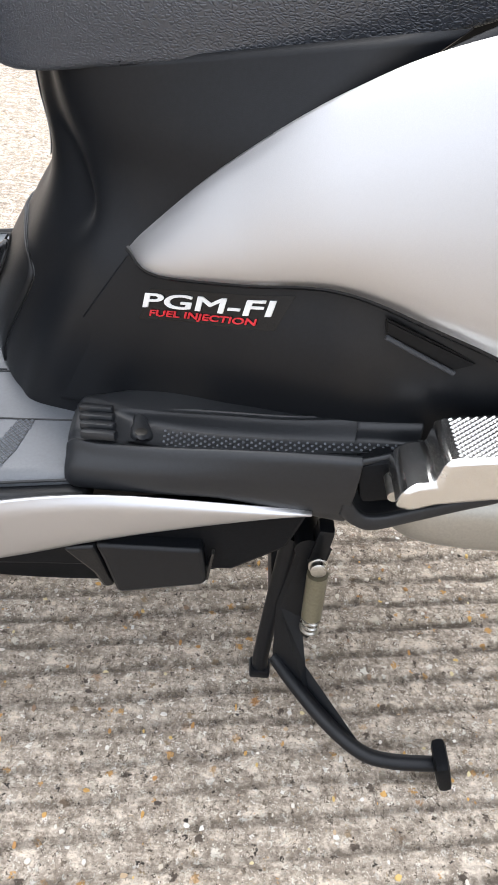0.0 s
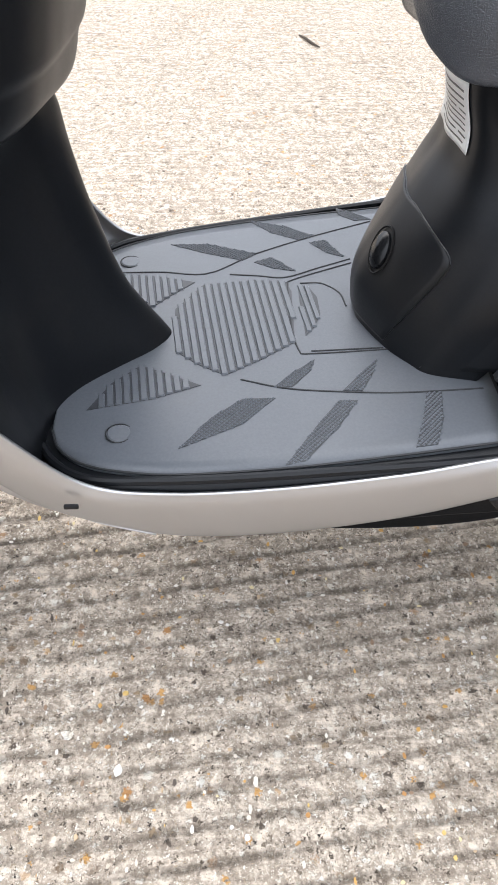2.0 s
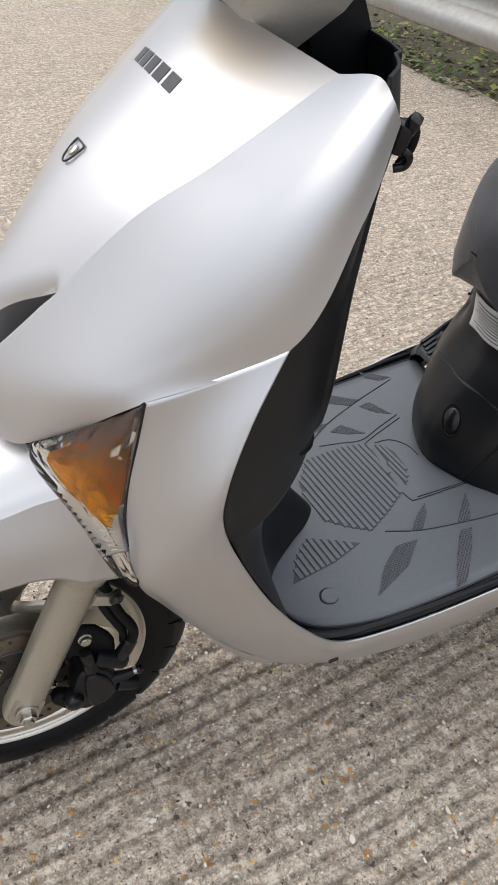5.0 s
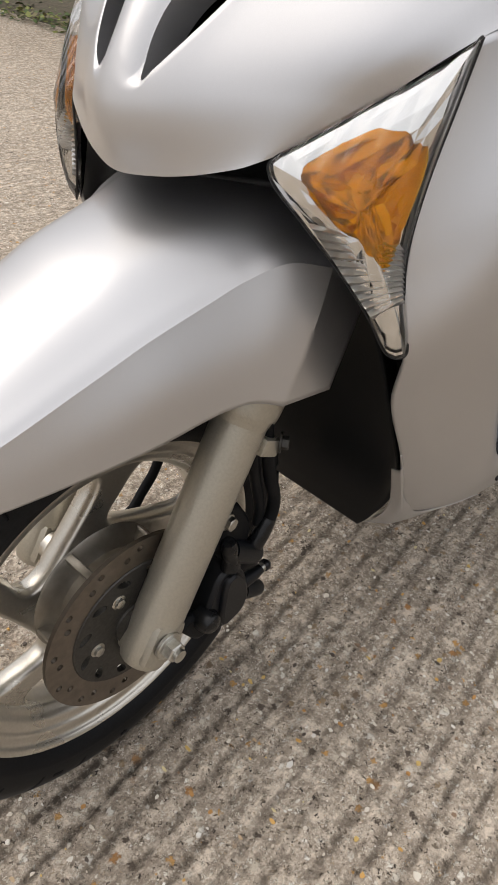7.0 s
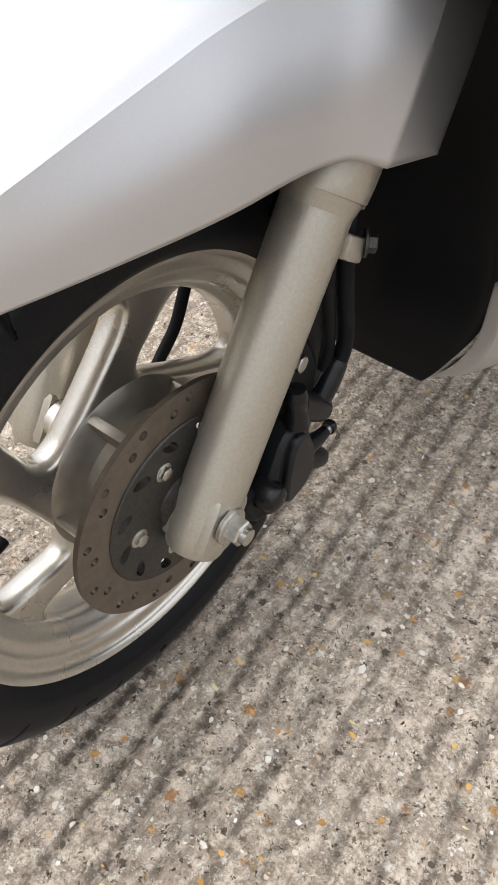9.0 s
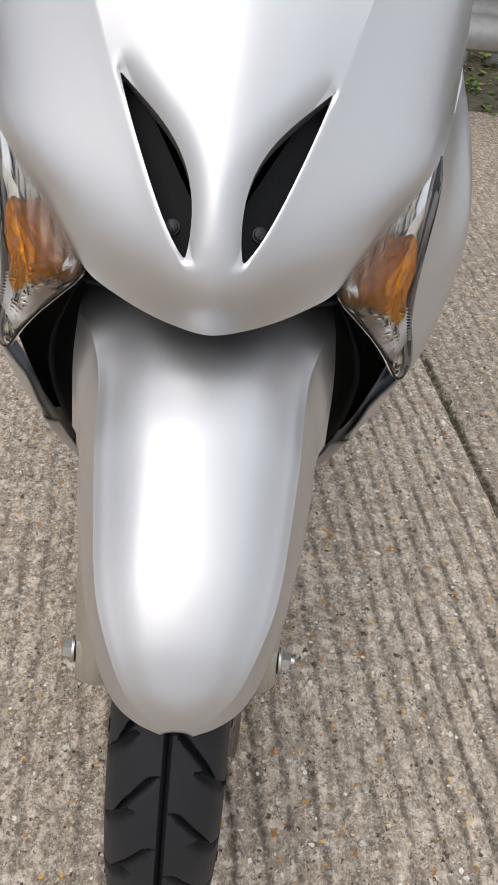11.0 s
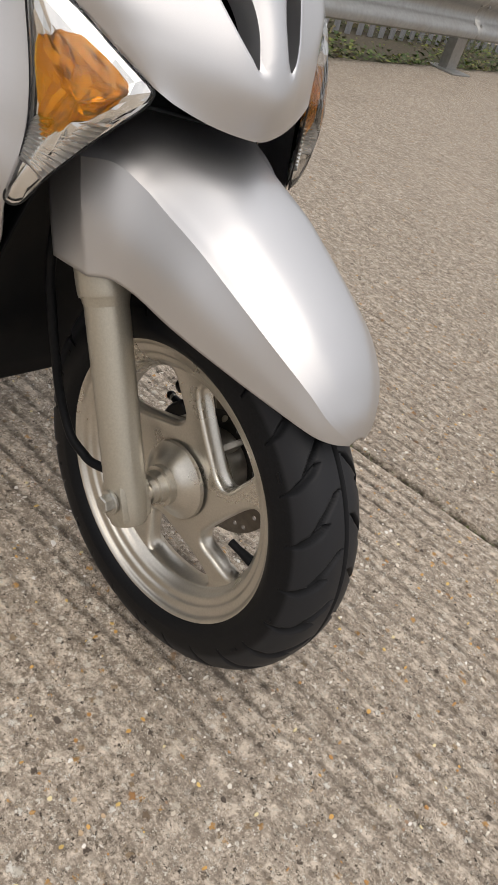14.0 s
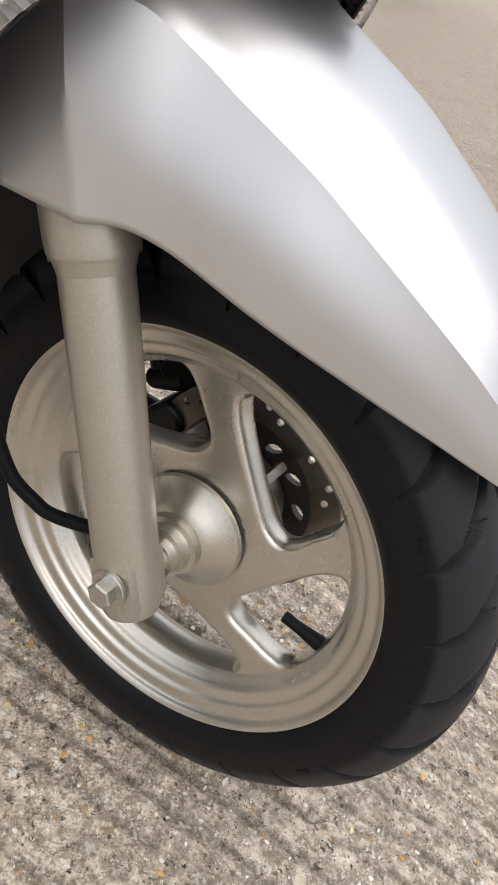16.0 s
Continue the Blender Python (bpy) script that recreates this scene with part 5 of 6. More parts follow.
# battery lid: a raised panel on the column's face, straight-topped with rounded corners
lid_rows = []
for i in np.linspace(2.5, 22.6, 44):
    reach = float(np.interp(i, (2.5, 8, 12, 16, 18.5, 19.6, 20.6, 21.5, 22.2, 22.6), (11.4, 13.6, 14.4, 15.0, 15.2, 14.9, 13.6, 11.2, 8.4, 6.6)))
    lid_rows.append([on_column(i, 30 + reach * (j - 14) / 14, .0026) for j in range(29)])
lid = part("battery_lid", sheet(lid_rows), BLACK, column, "black battery lid with an oval latch", solid=0.0024)
edge = [r[0] for r in lid_rows] + lid_rows[-1][1:] + [r[-1] for r in reversed(lid_rows[:-1])]
part("lid_edge", tube(edge[::2], .0011, 120, 8), BLACK_GLOSS, lid)
c = middle(.6) + .004
latch_at = look(on_column(14.4, 24.0, .0052), on_column(14.4, 24.0, -.2)) @ pose(0, 0, 0, 0, 0, 20)
bm = spin([(-.004, .0001), (-.004, .0125), (.0018, .0115), (.0044, .0080), (.0052, .0001)], 32, "z", closed=False)
bm.transform(latch_at @ Matrix.Diagonal((1.0, 1.45, 1.3, 1)))
part("latch", bm, BLACK_GLOSS, lid, "oval black latch")
bm = tube([(.0145 * math.cos(a), .0215 * math.sin(a), 0) for a in np.linspace(0, 6.2832, 20)], .0009, 48, 6)
bm.transform(latch_at @ pose(0, 0, .0006))
part("latch_recess", bm, BLACK_RAW, lid)
# caution label wrapped round the neck
bm = sheet([[on_column(i, j, .0040) for j in np.linspace(20.6, 39.4, 25)] for i in np.linspace(37.2, 53, 14)])
label_plate = part("caution_label", bm, PAPER, column, "white printed caution label", solid=.0005)
for k in range(9):
    i = 39 + 1.5 * k
    for j0, j1 in (((21.6, 24.4), (25.6, 38.2)) if k % 4 == 1 else ((22.0, 37.0),)):
        bm = sheet([[on_column(q, j, .0050) for j in np.linspace(j0, j1, 14)] for q in (i - .22, i + .22)])
        part("label_bar", bm, INK, label_plate, smooth=False)

# ---------------------------------------------------------------- rear body
SIDE = [[(.640, -.084, .343), (.688, -.109, .358), (.745, -.128, .368), (.805, -.150, .384), (.890, -.178, .400), (1.06, -.190, .42), (1.20, -.170, .44)],
        [(.684, -.107, .418), (.720, -.1215, .430), (.762, -.139, .440), (.825, -.173, .452), (.905, -.192, .460), (1.06, -.198, .47), (1.20, -.175, .48)],
        [(.727, -.1165, .488), (.740, -.1235, .490), (.770, -.138, .500), (.825, -.162, .512), (.905, -.182, .522), (1.06, -.195, .54), (1.20, -.170, .56)],
        [(.737, -.118, .500), (.752, -.124, .515), (.792, -.140, .555), (.850, -.158, .606), (.930, -.165, .656), (1.06, -.170, .69), (1.20, -.150, .72)]]
SC_UP = [(.727, -.114, .493), (.741, -.118, .511), (.786, -.133, .560), (.845, -.158, .612), (.912, -.174, .648), (1.06, -.182, .690), (1.20, -.160, .71)]
SC_LO = [(.727, -.114, .493), (.746, -.130, .485), (.800, -.156, .497), (.858, -.182, .512), (.925, -.198, .497), (1.06, -.212, .455), (1.20, -.190, .44)]


def rear_side(side):
    panel = part("side_panel", sheet(loft([[side(p) for p in r] for r in SIDE], 40, 70)), BLACK, scooter, "satin black lower side panel", solid=0.003)
    rows = []
    for f, k in ((0, .15), (.12, .5), (.4, .95), (.7, 1.1), (.9, .8), (1, .05)):
        rows.append([side(tuple(np.array(a) * (1 - f) + np.array(b) * f + np.array((0, -1, 0)) * (.004 + .013 * k * min(1, i / 2.5)))) for i, (a, b) in enumerate(zip(SC_UP, SC_LO))])
    part("side_cover", sheet(loft(rows, 40, 80)), SILVER, scooter, "silver painted rear side cover", solid=0.003)
    edge = [side(tuple(np.array(p) + np.array((0, -.0035, 0)))) for p in SC_LO]
    part("cover_seam", tube(edge, .0022, 60, 8), BLACK_GLOSS, scooter)
    # air slots
    for dx in (0, .062):
        q = [(.884 + dx, -.191, .500 - dx * .30), (.886 + dx, -.191, .490 - dx * .30), (.930 + dx, -.196, .472 - dx * .30), (.944 + dx, -.196, .478 - dx * .30)]
        bm = prism([side(p) for p in q], (0, .004, 0), (0, 0, 0))
        bmesh.ops.bevel(bm, geom=bm.edges[:], offset=.0012, segments=2, affect="EDGES")
        slot = part("air_slot", bm, BLACK_RAW, panel, "slanting air slot")
        # grey strip paints the light caught along the black slot's lower lip
        lip_line = [side((x, y - .001, z - .001)) for x, y, z in (q[1], ((q[1][0] + q[2][0]) / 2, q[1][1] - .003, (q[1][2] + q[2][2]) / 2), q[2])]
        part("slot_lip_highlight", tube(lip_line, .0016, 12, 8), MAT_LOW, slot)
    # passenger step: rows of x, back edge, tread, outer ridge, foot of the outer wall
    STEP = [(.690, -.131, .372, -.136, .3705, -.168, .3670, -.180, .343), (.697, -.132, .3795, -.139, .3785, -.173, .3750, -.186, .344),
            (.712, -.139, .384, -.147, .3805, -.180, .3790, -.190, .3465), (.735, -.150, .390, -.155, .380, -.187, .3845, -.195, .351),
            (.765, -.160, .3985, -.164, .3835, -.194, .3915, -.200, .356), (.800, -.168, .4055, -.173, .3895, -.199, .398, -.202, .358),
            (.840, -.176, .4125, -.181, .397, -.205, .405, -.202, .352), (.875, -.180, .4195, -.186, .403, -.209, .409, -.201, .345),
            (.886, -.181, .422, -.187, .405, -.210, .410, -.201, .344)]
    rows = [[side(p) for p in ((x, yb + float(np.interp(x, (.69, .72, .76), (.006, .018, .045))), zb - .004), (x, yb + .005, zb - .003), (x, yb, zb - .004), (x, yi, zp), (x, yl + .010, zp - .0005), (x, yl + .004, zl - .001), (x, yl, zl),
                               (x, yl - .004, zl - .006), (x, (yl + yw) / 2 - .006, (zl + zw) / 2), (x, yw, zw), (x, yw + .018, zw - .006))] for x, yb, zb, yi, zp, yl, zl, yw, zw in STEP]
    step = part("passenger_step", sheet(loft(rows, 80, 90)), BLACK_STEP, scooter, "black plastic passenger step moulding", solid=0.003)

    def tread(x):
        """Inner and outer edge and height of the tread at x."""
        cols = [[r[k] for r in STEP] + [e] for k, e in ((0, .926), (3, -.192), (5, -.206), (4, .412))]
        return [float(np.interp(x, cols[0], c)) for c in cols[1:]]

    # the step's upper plate runs on past the hinge, its flange runs on below it
    rows = []
    for x, yb, zb, yi, zp, yo, zo in ((.884, -.181, .4215, -.187, .4045, -.210, .4095), (.900, -.183, .4245, -.189, .408, -.207, .4125), (.914, -.185, .427, -.190, .410, -.202, .415), (.925, -.186, .429, -.191, .4125, -.196, .417)):
        rows.append([side(p) for p in ((x, yb + .04, zb - .004), (x, yb, zb - .004), (x, yi, zp), (x, yo + .006, zp), (x, yo, zo), (x, yo - .002, zo - .004), (x, yo + .004, zo - .011))])
    part("step_tail", sheet(loft(rows, 24, 40)), BLACK_STEP, step, solid=0.003)
    rows = []
    for x, yo, z, rise in ((.880, -.2055, .362, .020), (.892, -.2065, .352, .010), (.905, -.2085, .351, .008), (.930, -.212, .366, .007), (.960, -.218, .387, .006), (1.00, -.224, .410, .006), (1.05, -.226, .425, .006)):
        rows.append([side(p) for p in ((x, yo + .05, z + .004), (x, yo + .012, z + .003), (x, yo + .001, z + rise), (x, yo - .003, z + rise - .002), (x, yo - .002, z - .004), (x, yo + .012, z - .010), (x, yo + .05, z - .012))])
    part("step_flange", sheet(loft(rows, 40, 40)), BLACK_STEP, step, solid=0.002)
    rows = []
    for x in np.linspace(.733, .917, 24):
        yi, yl, z = tread(x)
        rows.append([side((x, yi - .002 + (yl + .011 - yi) * j / 6 * 1.0, z + .0010 + (.0009 if j in (0, 6) else 0))) for j in range(7)])
    pad = part("step_pad", sheet(rows), BLACK_STEP, step, "studded tread pad")
    bm = bmesh.new()
    for i in range(55):
        x = .758 + i * .0028
        yi, yl, z = tread(x)
        y = yi - .0045 - (.0028 if i % 2 else 0)
        while y > yl + .0105:
            spin([(-.0006, .0011), (.0006, .0008), (.0008, .0001)], 6, "z", side((x, y, z + .0012)), bm, closed=False)
            y -= .0056
    # studs lighter than the pad: the light they catch, put into their colour
    part("pad_stud", bm, MAT, pad)
    rows = []
    for f, w in ((0, .0045), (.35, .0055), (.7, .0075), (1, .0080), (1.15, .005)):
        x, y = .7385 + .0045 * f, -.149 - .024 * f
        rows.append([side((x + a * w, y - (.004 if f > 1 else 0) * (1 - abs(a)), tread(x)[2] + .0005 + h)) for a, h in ((-1, 0), (-.75, .0034), (0, .0046), (.75, .0034), (1, 0))])
    boss = part("screw_boss", sheet(loft(rows, 16, 16)), BLACK_STEP, step)
    part("step_screw", bolt(side((.7422, -.1715, .3832)), (0, 0, 1), .0044, .003, 1.2, False), DARK_STEEL, boss, "dull screw")
    for k in range(4):
        at = side((.7075 + .0022 * k, -.1455 - k * .0098, .3815 + .0006 * k))
        bm = block((.026, .0068, .0062), at, pose(0, 0, 0, -8, -12, -14 if at[1] < 0 else 14), None, .0024)
        part("step_rib", bm, BLACK_STEP, step)
    # folding footrest
    outline = [(.9015, .4060), (.9040, .4190), (.9110, .4250), (.9215, .4270), (.9235, .4440), (.9300, .4465), (1.045, .4660), (1.050, .4620), (1.050, .4370), (1.000, .4270), (.9260, .4105), (.9120, .4040)]
    lo_y, hi_y = side((.95, -.2485, 0))[1], side((.95, -.2060, 0))[1]
    peg = part("footrest", prism([(x, 0, z) for x, z in outline], (0, lo_y, 0), (0, hi_y, 0)), ALU, scooter, "polished aluminium folding footrest", bevel=.0042)
    part("hinge", block((.026, .020, .034), side((.899, -.203, .392)), pose(0, 0, 0, 0, -14, 0), None, .006), BLACK_RAW, peg)
    part("hinge_pin", tube([side((.9035, -.218, .404)), side((.9035, -.236, .404))], .0042, 4, 14), ZINC, peg)
    bm = bmesh.new()
    for i in range(46):
        for j in range(10):
            x = .9320 + i * .0025
            y = -.2105 - j * .0036 - (.0018 if i % 2 else 0)
            q = side((x, y, .4471 + (x - .9300) * .1696))
            ring = [bm.verts.new((q[0] + a * .0019, q[1] + b * .0017, q[2] - .0006)) for a, b in ((1, 0), (0, 1), (-1, 0), (0, -1))]
            tip = bm.verts.new((q[0], q[1], q[2] + .0011))
            for k in range(4):
                bm.faces.new((ring[k], ring[(k + 1) % 4], tip))
    part("grip_pyramid", bm, ALU, peg, smooth=False)
    return panel


left_panel = rear_side(lambda p: tuple(p))
rear_side(mirrored)

# printed decal on the left panel
base_a, base_b = Vector((.7363, -.1299, .4565)), Vector((.8184, -.1724, .4814))
along = (base_b - base_a).normalized()
nrm = Vector((-.47, -.88, .05))
nrm = (nrm - along * nrm.dot(along)).normalized()
upv = nrm.cross(along)
decal_m = Matrix(((along.x, upv.x, nrm.x, base_a.x), (along.y, upv.y, nrm.y, base_a.y), (along.z, upv.z, nrm.z, base_a.z), (0, 0, 0, 1)))


def decal_plate():
    bm = bmesh.new()
    grid = [[tuple(decal_m @ Vector((-.001 + .102 * i / 20 - .004 + .0035 * j, -.0085 + .0215 * j / 4, 0))) for j in range(5)] for i in range(21)]
    return sheet(grid, bm=bm)


decal = drape(part("decal", decal_plate(), BLACK_GLOSS, left_panel, "black decal with white and red words"), left_panel, -nrm, .0003)
drape(lettering("white_lettering", "PGM-FI", (.0950, .0100), WHITE, decal, decal_m @ pose(.0004, .0003, 0), .42), left_panel, -nrm, .0009)
drape(lettering("red_lettering", "FUEL INJECTION", (.0800, .0056), RED, decal, decal_m @ pose(.0040, -.0068, 0), .42), left_panel, -nrm, .0009)

# closing tail
bm = sheet([[(1.20, -.16, .44), (1.20, .20, .44)], [(1.215, -.16, .58), (1.215, .20, .58)], [(1.20, -.145, .72), (1.20, .185, .72)]])
part("tail_panel", bm, SILVER, scooter, solid=.004)

# seat
SEAT = [(.5995, .006, .636, .654), (.604, .030, .612, .674), (.617, .053, .591, .702), (.648, .080, .577, .748), (.720, .112, .592, .776), (.790, .139, .607, .790),
        (.870, .160, .625, .796), (.950, .168, .655, .810), (1.06, .168, .685, .838), (1.18, .150, .712, .846), (1.24, .08, .735, .830)]
rows = []
for x, hw, zb, zt in SEAT:
    c = middle(x) + .003
    h = zt - zb
    half = [(0, zb + .008), (hw * .70, zb + .003), (hw * .95, zb), (hw * 1.0, zb + .012), (hw * 1.035, zb + h * .20), (hw * 1.025, zb + h * .32), (hw * .93, zb + h * .58), (hw * .76, zb + h * .83), (hw * .40, zb + h * .97), (0, zt)]
    row = [(x, c - y, z) for y, z in half] + [(x, c + y, z) for y, z in reversed(half[1:-1])]
    rows.append(row)
dense = loft([r + r[:1] for r in rows], 70, 81)
seat = part("seat", capped([r[:-1] for r in dense]), VINYL, scooter, "black grained vinyl dual seat")
part("seat_base", tube([(x, middle(x) + .003 - hw * .95, zb + .004) for x, hw, zb, zt in SEAT[4:-1]], .004, 60, 8), BLACK, seat)

# belly cover, folded pillion stay and crankcase
rows = []
for x, zb, zt, hw in ((.34, .225, .28, .12), (.45, .190, .29, .14), (.58, .158, .29, .135), (.72, .152, .30, .13), (.815, .172, .32, .125), (.852, .212, .33, .12), (.882, .262, .34, .11)):
    c = middle(x)
    rows.append([(x, c - hw, zt), (x, c - hw, zb + .02), (x, c - hw + .015, zb), (x, c, zb - .004), (x, c + hw - .015, zb), (x, c + hw, zb + .02), (x, c + hw, zt)])
part("belly_cover", sheet(loft(rows, 50, 40)), BLACK_RAW, scooter, "matt black belly cover", solid=.003)
bm = prism([(.60, 0, .252), (.66, 0, .2575), (.813, 0, .267), (.852, 0, .296), (.868, 0, .345), (.60, 0, .30)], (0, -.187, 0), (0, -.168, 0))
part("lower_cover", bm, BLACK_RAW, scooter, "matt black lower side cover", smooth=False, bevel=.003)
bm = prism([(.7115, 0, .298), (.7165, 0, .284), (.7265, 0, .2470), (.731, 0, .2455), (.7925, 0, .2610), (.7945, 0, .266), (.7895, 0, .300)], (0, -.199, 0), (0, -.178, 0))
part("side_box", bm, BLACK, scooter, "black rubber-edged box under the skirt", bevel=.003)
bm = prism([(.686, 0, .287), (.7105, 0, .293), (.7245, 0, .2475), (.716, 0, .2450), (.708, 0, .262)], (0, -.195, 0), (0, -.180, 0))
part("side_box_flap", bm, BLACK_GLOSS, scooter, bevel=.003)
part("side_box_clip", block((.0022, .006, .030), (.7962, -.193, .279), pose(0, 0, 0, 0, 6, 0), None, .0008), DARK_STEEL, scooter)

rows = []
for x, r, zc, hw in ((.938, .014, .274, .125), (.948, .026, .275, .145), (.975, .036, .279, .160), (1.04, .042, .286, .168), (1.13, .048, .292, .170), (1.21, .045, .295, .15), (1.25, .02, .295, .09)):
    rows.append([(x, .02 - hw * math.copysign(abs(math.cos(a)) ** .6, math.cos(a)), zc + r * 1.25 * math.copysign(abs(math.sin(a)) ** .7, math.sin(a))) for a in np.linspace(0, 2 * math.pi, 25)[:-1]])
dense = loft([r + r[:1] for r in rows], 40, 49)
engine = part("drive_case", capped([r[:-1] for r in dense]), CAST, scooter, "silver cast drive case")
part("case_boss", spin([(-.006, .0001), (-.006, .030), (.004, .036), (.004, .0001)], 40, "y", (1.065, -.151, .286), closed=False), CAST, engine)
neck = tagged(new("intake_boot"), "ribbed black rubber boot")
neck.parent = scooter
for k in range(5):
    part("boot_rib", spin([(-.005, .001), (-.005, .028 - .001 * k), (.004, .028 - .001 * k), (.004, .001)], 24, "x", (.930 - .009 * k, -.075 + .002 * k, .252 + .005 * k), closed=False), BLACK_RAW, neck)
part("crankcase", block((.09, .16, .09), (.90, .01, .285), None, None, .02), DARK_STEEL, scooter, "dark crankcase above the stand pivot")

# centre stand
stand = tagged(new("centre_stand"), "black steel centre stand with a foot tang")
stand.parent = scooter
for s in (-1, 1):
    y = middle(.88) + s * .117
    part("stand_leg", tube([(.872, y * .92, .205), (.865, y, .12), (.8605, y * 1.06, .035), (.861, y * 1.07, .010)], [.010, .0085, .0085, .0085], 20, 12), BLACK, stand)
    part("stand_foot", block((.022, .020, .012), (.861, y * 1.07, .006), None, None, .003), BLACK, stand)
part("pivot_tube", tube([(.886, -.105, .205), (.886, .135, .205)], .013, 6, 16), BLACK, stand)
part("cross_brace", block((.012, .20, .03), (.868, .01, .10), None, None, .003), BLACK, stand)
bm = prism([(.880, -.098, .200), (.906, -.098, .205), (.890, -.104, .11), (.900, -.128, .062), (.955, -.196, .036), (.905, -.150, .036), (.872, -.116, .05), (.868, -.102, .12)], (-.002, 0, 0), (.002, -.004, 0))
part("gusset", bm, BLACK, stand, smooth=False)
part("foot_tang", tube([(.872, -.116, .052), (.892, -.142, .045), (.925, -.178, .036), (.957, -.203, .031), (.985, -.210, .030), (1.028, -.211, .031)], .0075, 36, 14), BLACK, stand)
bm = block((.014, .034, .044), (1.035, -.211, .030), pose(0, 0, 0, 0, -18, 0), None, .006)
part("tang_pad", bm, BLACK_RAW, stand)
spring = part("return_spring", tube([(.8942, -.1262, .198), (.8968, -.1282, .140)], .0098, 6, 18), material("spring_sleeve", (.20, .18, .12), .35, .3, grain=.1, dirt=.3), stand, "oily sleeved return spring")
part("spring_coil", tube([(.8970 + .0078 * math.cos(a), -.1284 + .0078 * math.sin(a), .140 - .0011 * a) for a in np.linspace(0, 6.2832 * 3, 40)], .0016, 120, 6), ZINC, stand)
part("spring_pin", bolt((.8925, -.128, .211), (0, -1, .1), .0075, .008, 1.2, False), ZINC, stand)
part("spring_hook", tube([(.8965, -.1285, .120), (.8975, -.1280, .108), (.893, -.120, .102)], .0025, 8, 8), DARK_STEEL, stand)
part("spring_arm", block((.016, .020, .05), (.897, -.098, .208), pose(0, 0, 0, 0, 5, 0), None, .005), BLACK, stand)

# ---------------------------------------------------------------- handlebar
bars = tagged(new("handlebar"), "handlebar with silver cover, grips and bright levers")
bars.parent = scooter
rows = []
for y, x0, zb, zt, d in ((-.19, .335, .985, 1.02, .04), (-.15, .300, .972, 1.04, .08), (-.10, .250, .962, 1.07, .14), (-.05, .238, .952, 1.09, .17), (0, .236, .946, 1.095, .175)):
    rows.append((y, x0, zb, zt, d))
full = rows + [(-r[0],) + r[1:] for r in reversed(rows[:-1])]
ring_rows = []
for y, x0, zb, zt, d in full:
    pts = [(x0 + .006, zb + .012), (x0 + .03, zb), (x0 + d * .8, zb + .004), (x0 + d, zb + .03), (x0 + d * .95, zt - .02), (x0 + d * .6, zt), (x0 + d * .25, zt - .008), (x0 + .004, zt - .04)]
    ring_rows.append([(x, y, z) for x, z in pts])
dense = loft([r + r[:1] for r in ring_rows], 60, 41)
part("handlebar_cover", capped([r[:-1] for r in dense]), BEIGE, bars, "silver plastic handlebar cover")
rows = []
for z, w in ((.960, .058), (.975, .078), (1.00, .086), (1.03, .080), (1.05, .06)):
    rows.append([(.228 + .5 * (abs(q) * w) ** 1.5 + (z - .96) * .12 - .004, q * w, z) for q in (-1, -.6, -.2, .2, .6, 1)])
head = part("headlight", sheet(loft(rows, 20, 24)), WARM, bars, "warm chrome headlight reflector behind a clear lens", solid=.003)
lens = part("headlight_lens", sheet(loft([[(x - .007, y, z) for x, y, z in r] for r in rows], 20, 24)), LENS, head)
lens.visible_shadow = False
for s in (-1, 1):
    c = .012
    part("grip", tube([(.385, c + s * .19, 1.005), (.400, c + s * .26, 1.003), (.415, c + s * .335, 1.0)], [.016, .0165, .017], 14, 18), BLACK_RAW, bars, "black rubber grip")
    part("brake_lever", tube([(.338, c + s * .19, .992), (.330, c + s * .235, .990), (.338, c + s * .285, .978), (.356, c + s * .325, .962), (.372, c + s * .338, .954)], [.0085, .0075, .0065, .006, .0065], 30, 14), ALU, bars, "bright aluminium brake lever")
    bm = bmesh.new()
    bmesh.ops.create_uvsphere(bm, u_segments=20, v_segments=14, radius=.0098)
    bm.transform(Matrix.Translation((.375, c + s * .341, .952)))
    part("lever_ball", bm, ALU, bars)
part("column_cover", block((.056, .110, .15), (.372, .006, .895), pose(0, 0, 0, 0, -22, 0), None, .012), BLACK, bars, "black steering column cover")
part("steering_stem", tube([(.325, .006, .94), (.350, .006, .86)], .024, 6, 20), BLACK_RAW, bars)
part("cover_neck", block((.085, .150, .075), (.322, .006, .940), pose(0, 0, 0, 0, -30, 0), None, .018, .9), BEIGE, bars, "silver neck of the handlebar cover")

# ---------------------------------------------------------------- crash barrier and fence
RX, RS = 2.36, -0.085           # barrier's x at y = 0, and how x changes with y


def rail_x(y):
    return RX + RS * y


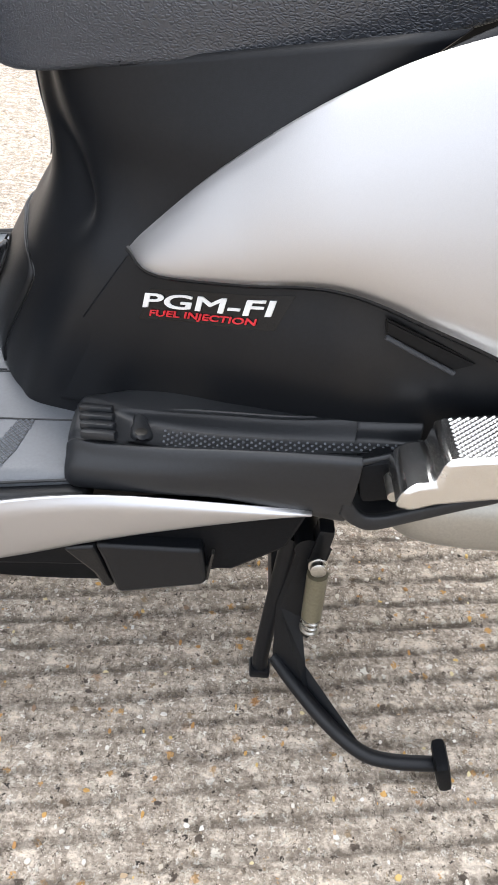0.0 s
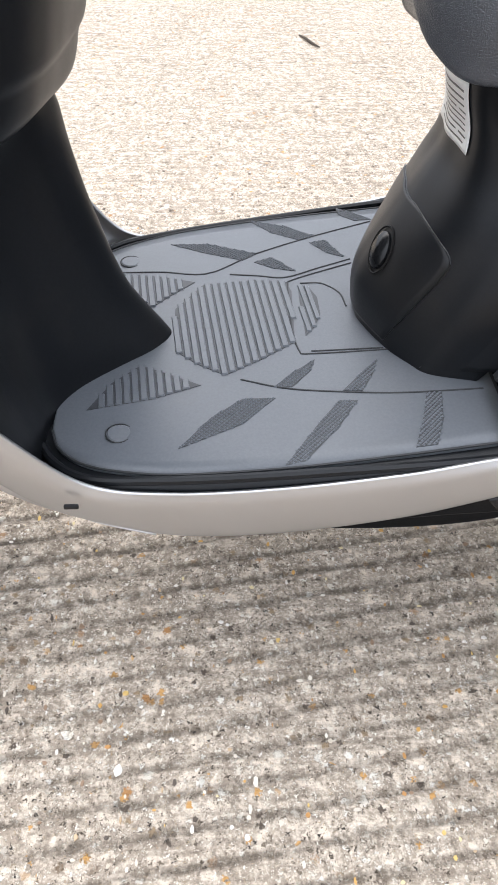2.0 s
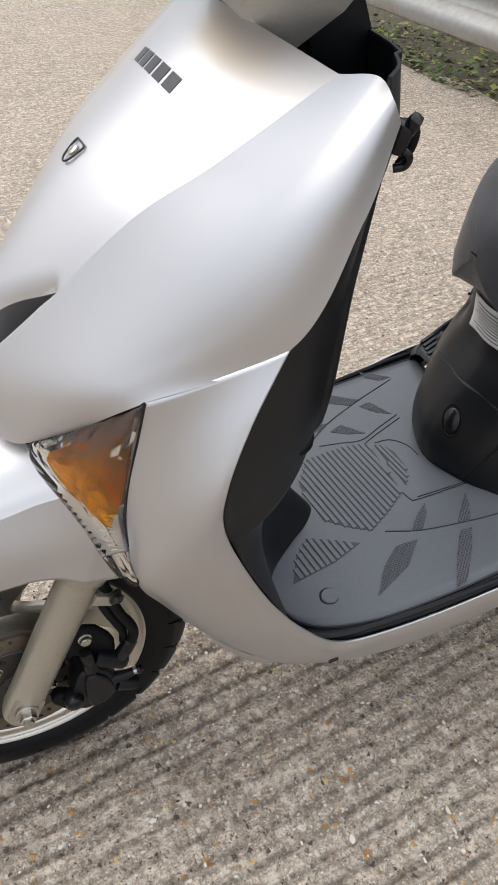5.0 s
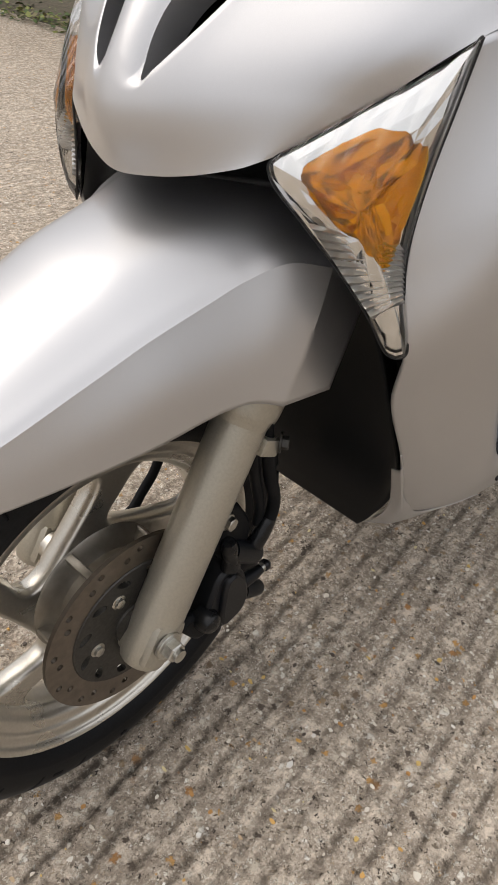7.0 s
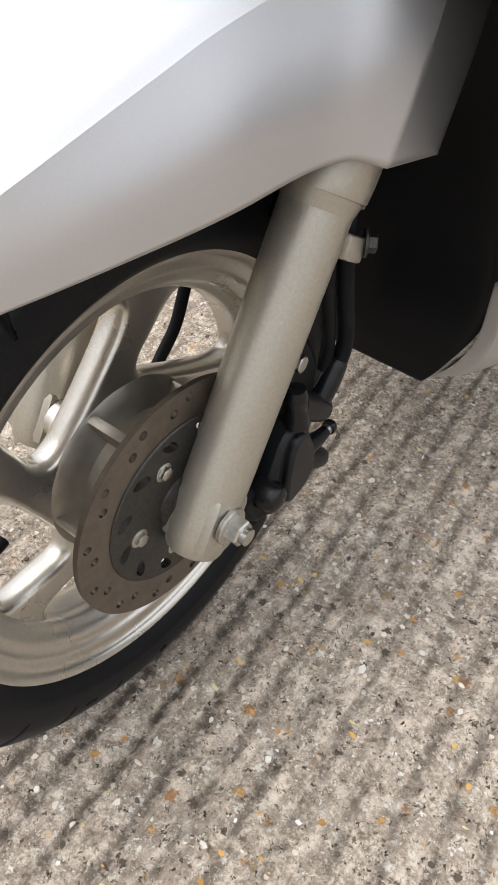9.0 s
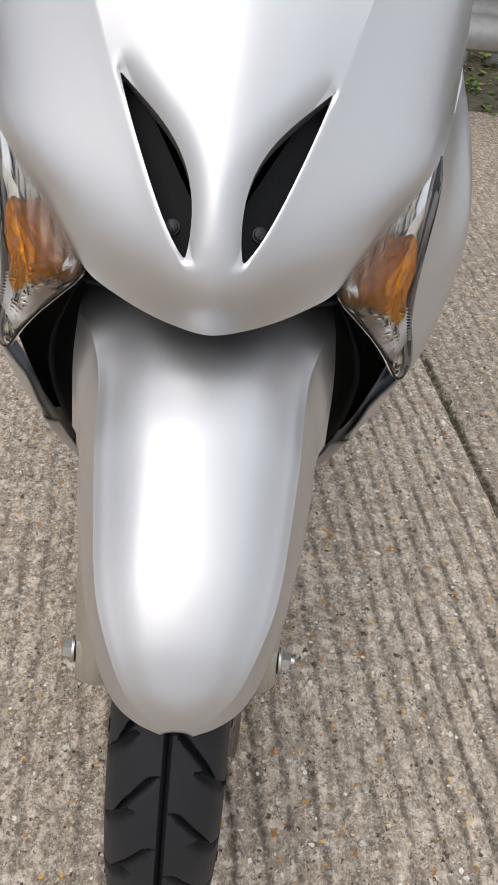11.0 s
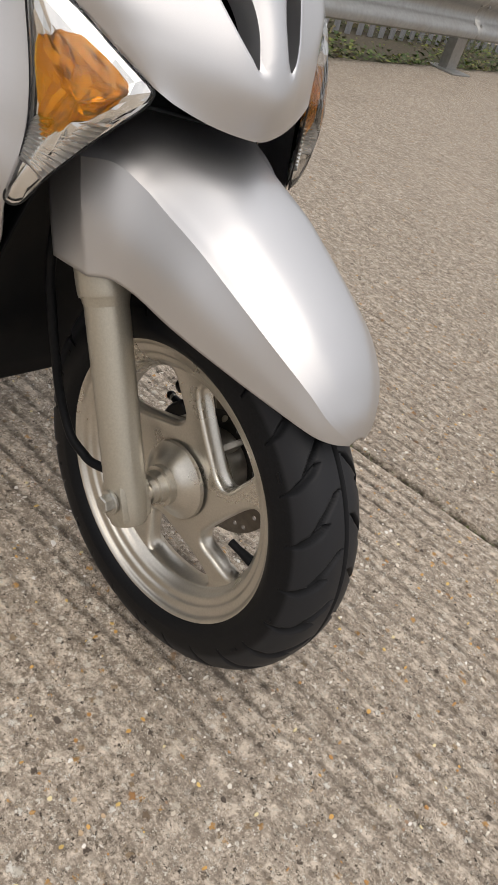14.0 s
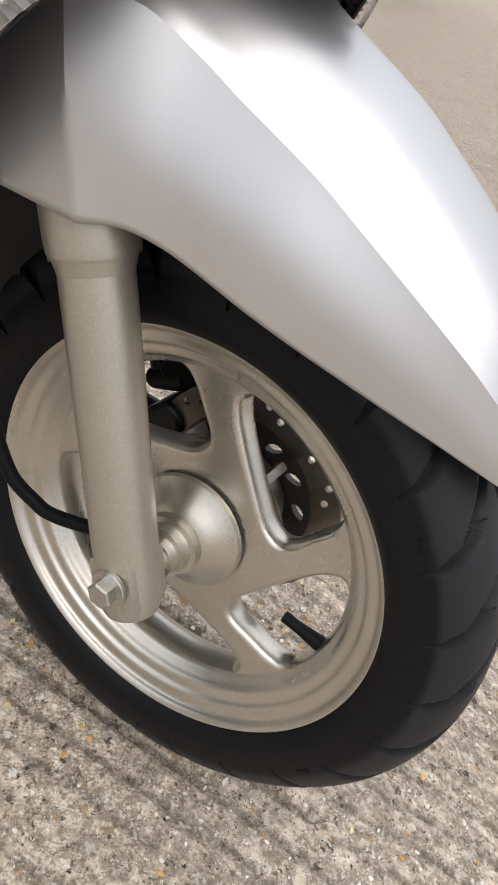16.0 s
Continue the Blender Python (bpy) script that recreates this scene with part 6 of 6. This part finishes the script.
beam = [(0.0, .0), (-.020, .012), (-.026, .045), (-.012, .075), (.030, .105), (.048, .128), (.048, .182), (.030, .205), (-.012, .235), (-.026, .265), (-.020, .298), (0.0, .310)]
barrier = tagged(new("crash_barrier"), "galvanised steel crash barrier on short posts", "barrier")
seam_y = [-9.0, -5.05, -1.78, 1.45, 4.7, 8.0]
for a, b in zip(seam_y[:-1], seam_y[1:]):
    rows = []
    for k in range(25):
        y = a - .12 + (b - a + .12) * k / 24
        rows.append([(rail_x(y) + dx + (.003 if k == 0 else 0), y, .245 + h) for dx, h in beam])
    rail = part("rail_beam", sheet(rows), GALV, barrier, solid=.003)
    for h in (.09, .22):
        for dy in (.03, -.07):
            part("rail_bolt", bolt((rail_x(b) + (.012 if h < .1 else .010), b + dy, .245 + h), (-1, 0, 0), .013, .012, 1.3), GALV, rail)
    post = part("rail_post", block((.08, .14, .50), (rail_x(b) + .105, b, .25), None, None, .006), GALV, barrier)
    part("base_plate", block((.26, .26, .012), (rail_x(b) + .09, b, .006), None, None, .003), GALV, post)

fence = tagged(new("palisade_fence"), "grey galvanised palisade fence", "fence")
pale = None
for k in range(64):
    y = -7.5 + k * .155
    x = 3.02 + RS * y
    if pale is None:
        bm = bmesh.new()
        prof = [(-.034, .006), (-.024, -.004), (-.010, .002), (.010, .002), (.024, -.004), (.034, .006)]
        lo = [[(dx, dy, z) for dy, dx in prof] for z in (0.03, 1.0, 2.0)]
        sheet(lo, bm=bm)
        pale = part("pale", bm, FENCE, fence, solid=.003, smooth=False)
        pale.location = (x, y, 0)
    else:
        o = new("pale", pale.data)
        o.parent = fence
        o.location = (x, y, 0)
        m = o.modifiers.new("thickness", "SOLIDIFY")
        m.thickness = .003
for z in (.32, 1.55):
    part("fence_rail", tube([(3.06 + RS * -8, -8, z), (3.06 + RS * 3, 3, z)], .028, 4, 8), FENCE, fence)

# weeds and litter along the fence foot
weed = bmesh.new()
rnd = random.Random(11)
for _ in range(22000):
    y = rnd.uniform(-7.5, 5.5)
    back = rnd.random() ** 1.3
    x = rail_x(y) + .12 + back * 1.2
    clump = noise.noise((x * 1.7, y * 1.7, 2.0))
    if clump < -.15 and rnd.random() < .7:
        continue
    z = rnd.random() ** 1.4 * .22 * max(.08, clump + .35) * (.3 + 1.8 * back)
    a, s = rnd.uniform(0, 6.28), rnd.uniform(.012, .042)
    d = Vector((math.cos(a), math.sin(a), rnd.uniform(-.2, .8))).normalized()
    e = Vector((-d.y, d.x, rnd.uniform(-.3, .3))).normalized() * s * rnd.uniform(.3, .55)
    p = Vector((x, y, z + .003))
    q = [p, p + d * s * .5 + e, p + d * s, p + d * s * .5 - e]
    weed.faces.new([weed.verts.new(v) for v in q])
for _ in range(5200):         # taller growth behind the pales
    y = rnd.uniform(-7.0, 3.0)
    clump = noise.noise((y * 1.3, 4.0, 1.0)) + .5 * noise.noise((y * 4.0, 1.0, 7.0))
    z = rnd.random() ** 1.6 * max(.15, .55 + 1.1 * clump)
    if noise.noise((y * 5, z * 5, 3.0)) < -.05:
        continue
    x = 3.10 + RS * y + rnd.random() * .5
    a, s = rnd.uniform(0, 6.28), rnd.uniform(.02, .06)
    d = Vector((math.cos(a), math.sin(a), rnd.uniform(-.4, .8))).normalized()
    e = Vector((-d.y, d.x, rnd.uniform(-.5, .5))).normalized() * s * rnd.uniform(.3, .5)
    p = Vector((x, y, z + .01))
    weed.faces.new([weed.verts.new(v) for v in (p, p + d * s * .5 + e, p + d * s, p + d * s * .5 - e)])
tagged(part("weeds", weed, LEAVES, None, smooth=False), "low green weeds and dead leaves along the fence", "weeds", kind="stuff")
bank = []
for k in range(40):
    y = -8 + 14 * k / 39
    bank.append([(rail_x(y) + .10 + .9 * j / 8, y, -.005 + .035 * math.sin(j / 8 * 1.57) + .012 * noise.noise((y * 3, j * .6, 1))) for j in range(9)])
SOIL = material("soil", (.10, .085, .06), .95, grain=.4, grain_scale=60, dirt=.5, dirt_scale=3, dirt_color=(.07, .09, .03), bump=.004, bump_scale=60)
tagged(part("verge", sheet(bank), SOIL, None), "bare soil verge under the fence", "verge", kind="structure")

# plain wall beyond the fence
WALL = material("distant_wall", (.14, .13, .105), .9, grain=.3, grain_scale=6, dirt=.7, dirt_scale=2.2, dirt_color=(.10, .11, .05))
bm = block((.3, 22, 3.0), (0, 0, 1.5))
bm.transform(Matrix.Translation((5.2, -2, 0)) @ Matrix.Rotation(-RS, 4, "Z"))
tagged(part("wall_east", bm, WALL, None, smooth=False), "stained beige wall beyond the fence", "wall", kind="structure")

# a dry twig on the slab
TWIG = material("dry_twig", (.055, .042, .03), .85, grain=.3)
bm = tube([(.752, 2.006, .005), (.768, 1.968, .007), (.783, 1.935, .005), (.803, 1.890, .006)], [.003, .0042, .004, .0022], 16, 8)
tagged(part("twig", bm, TWIG), "thin dark dry twig lying on the concrete", "twig")
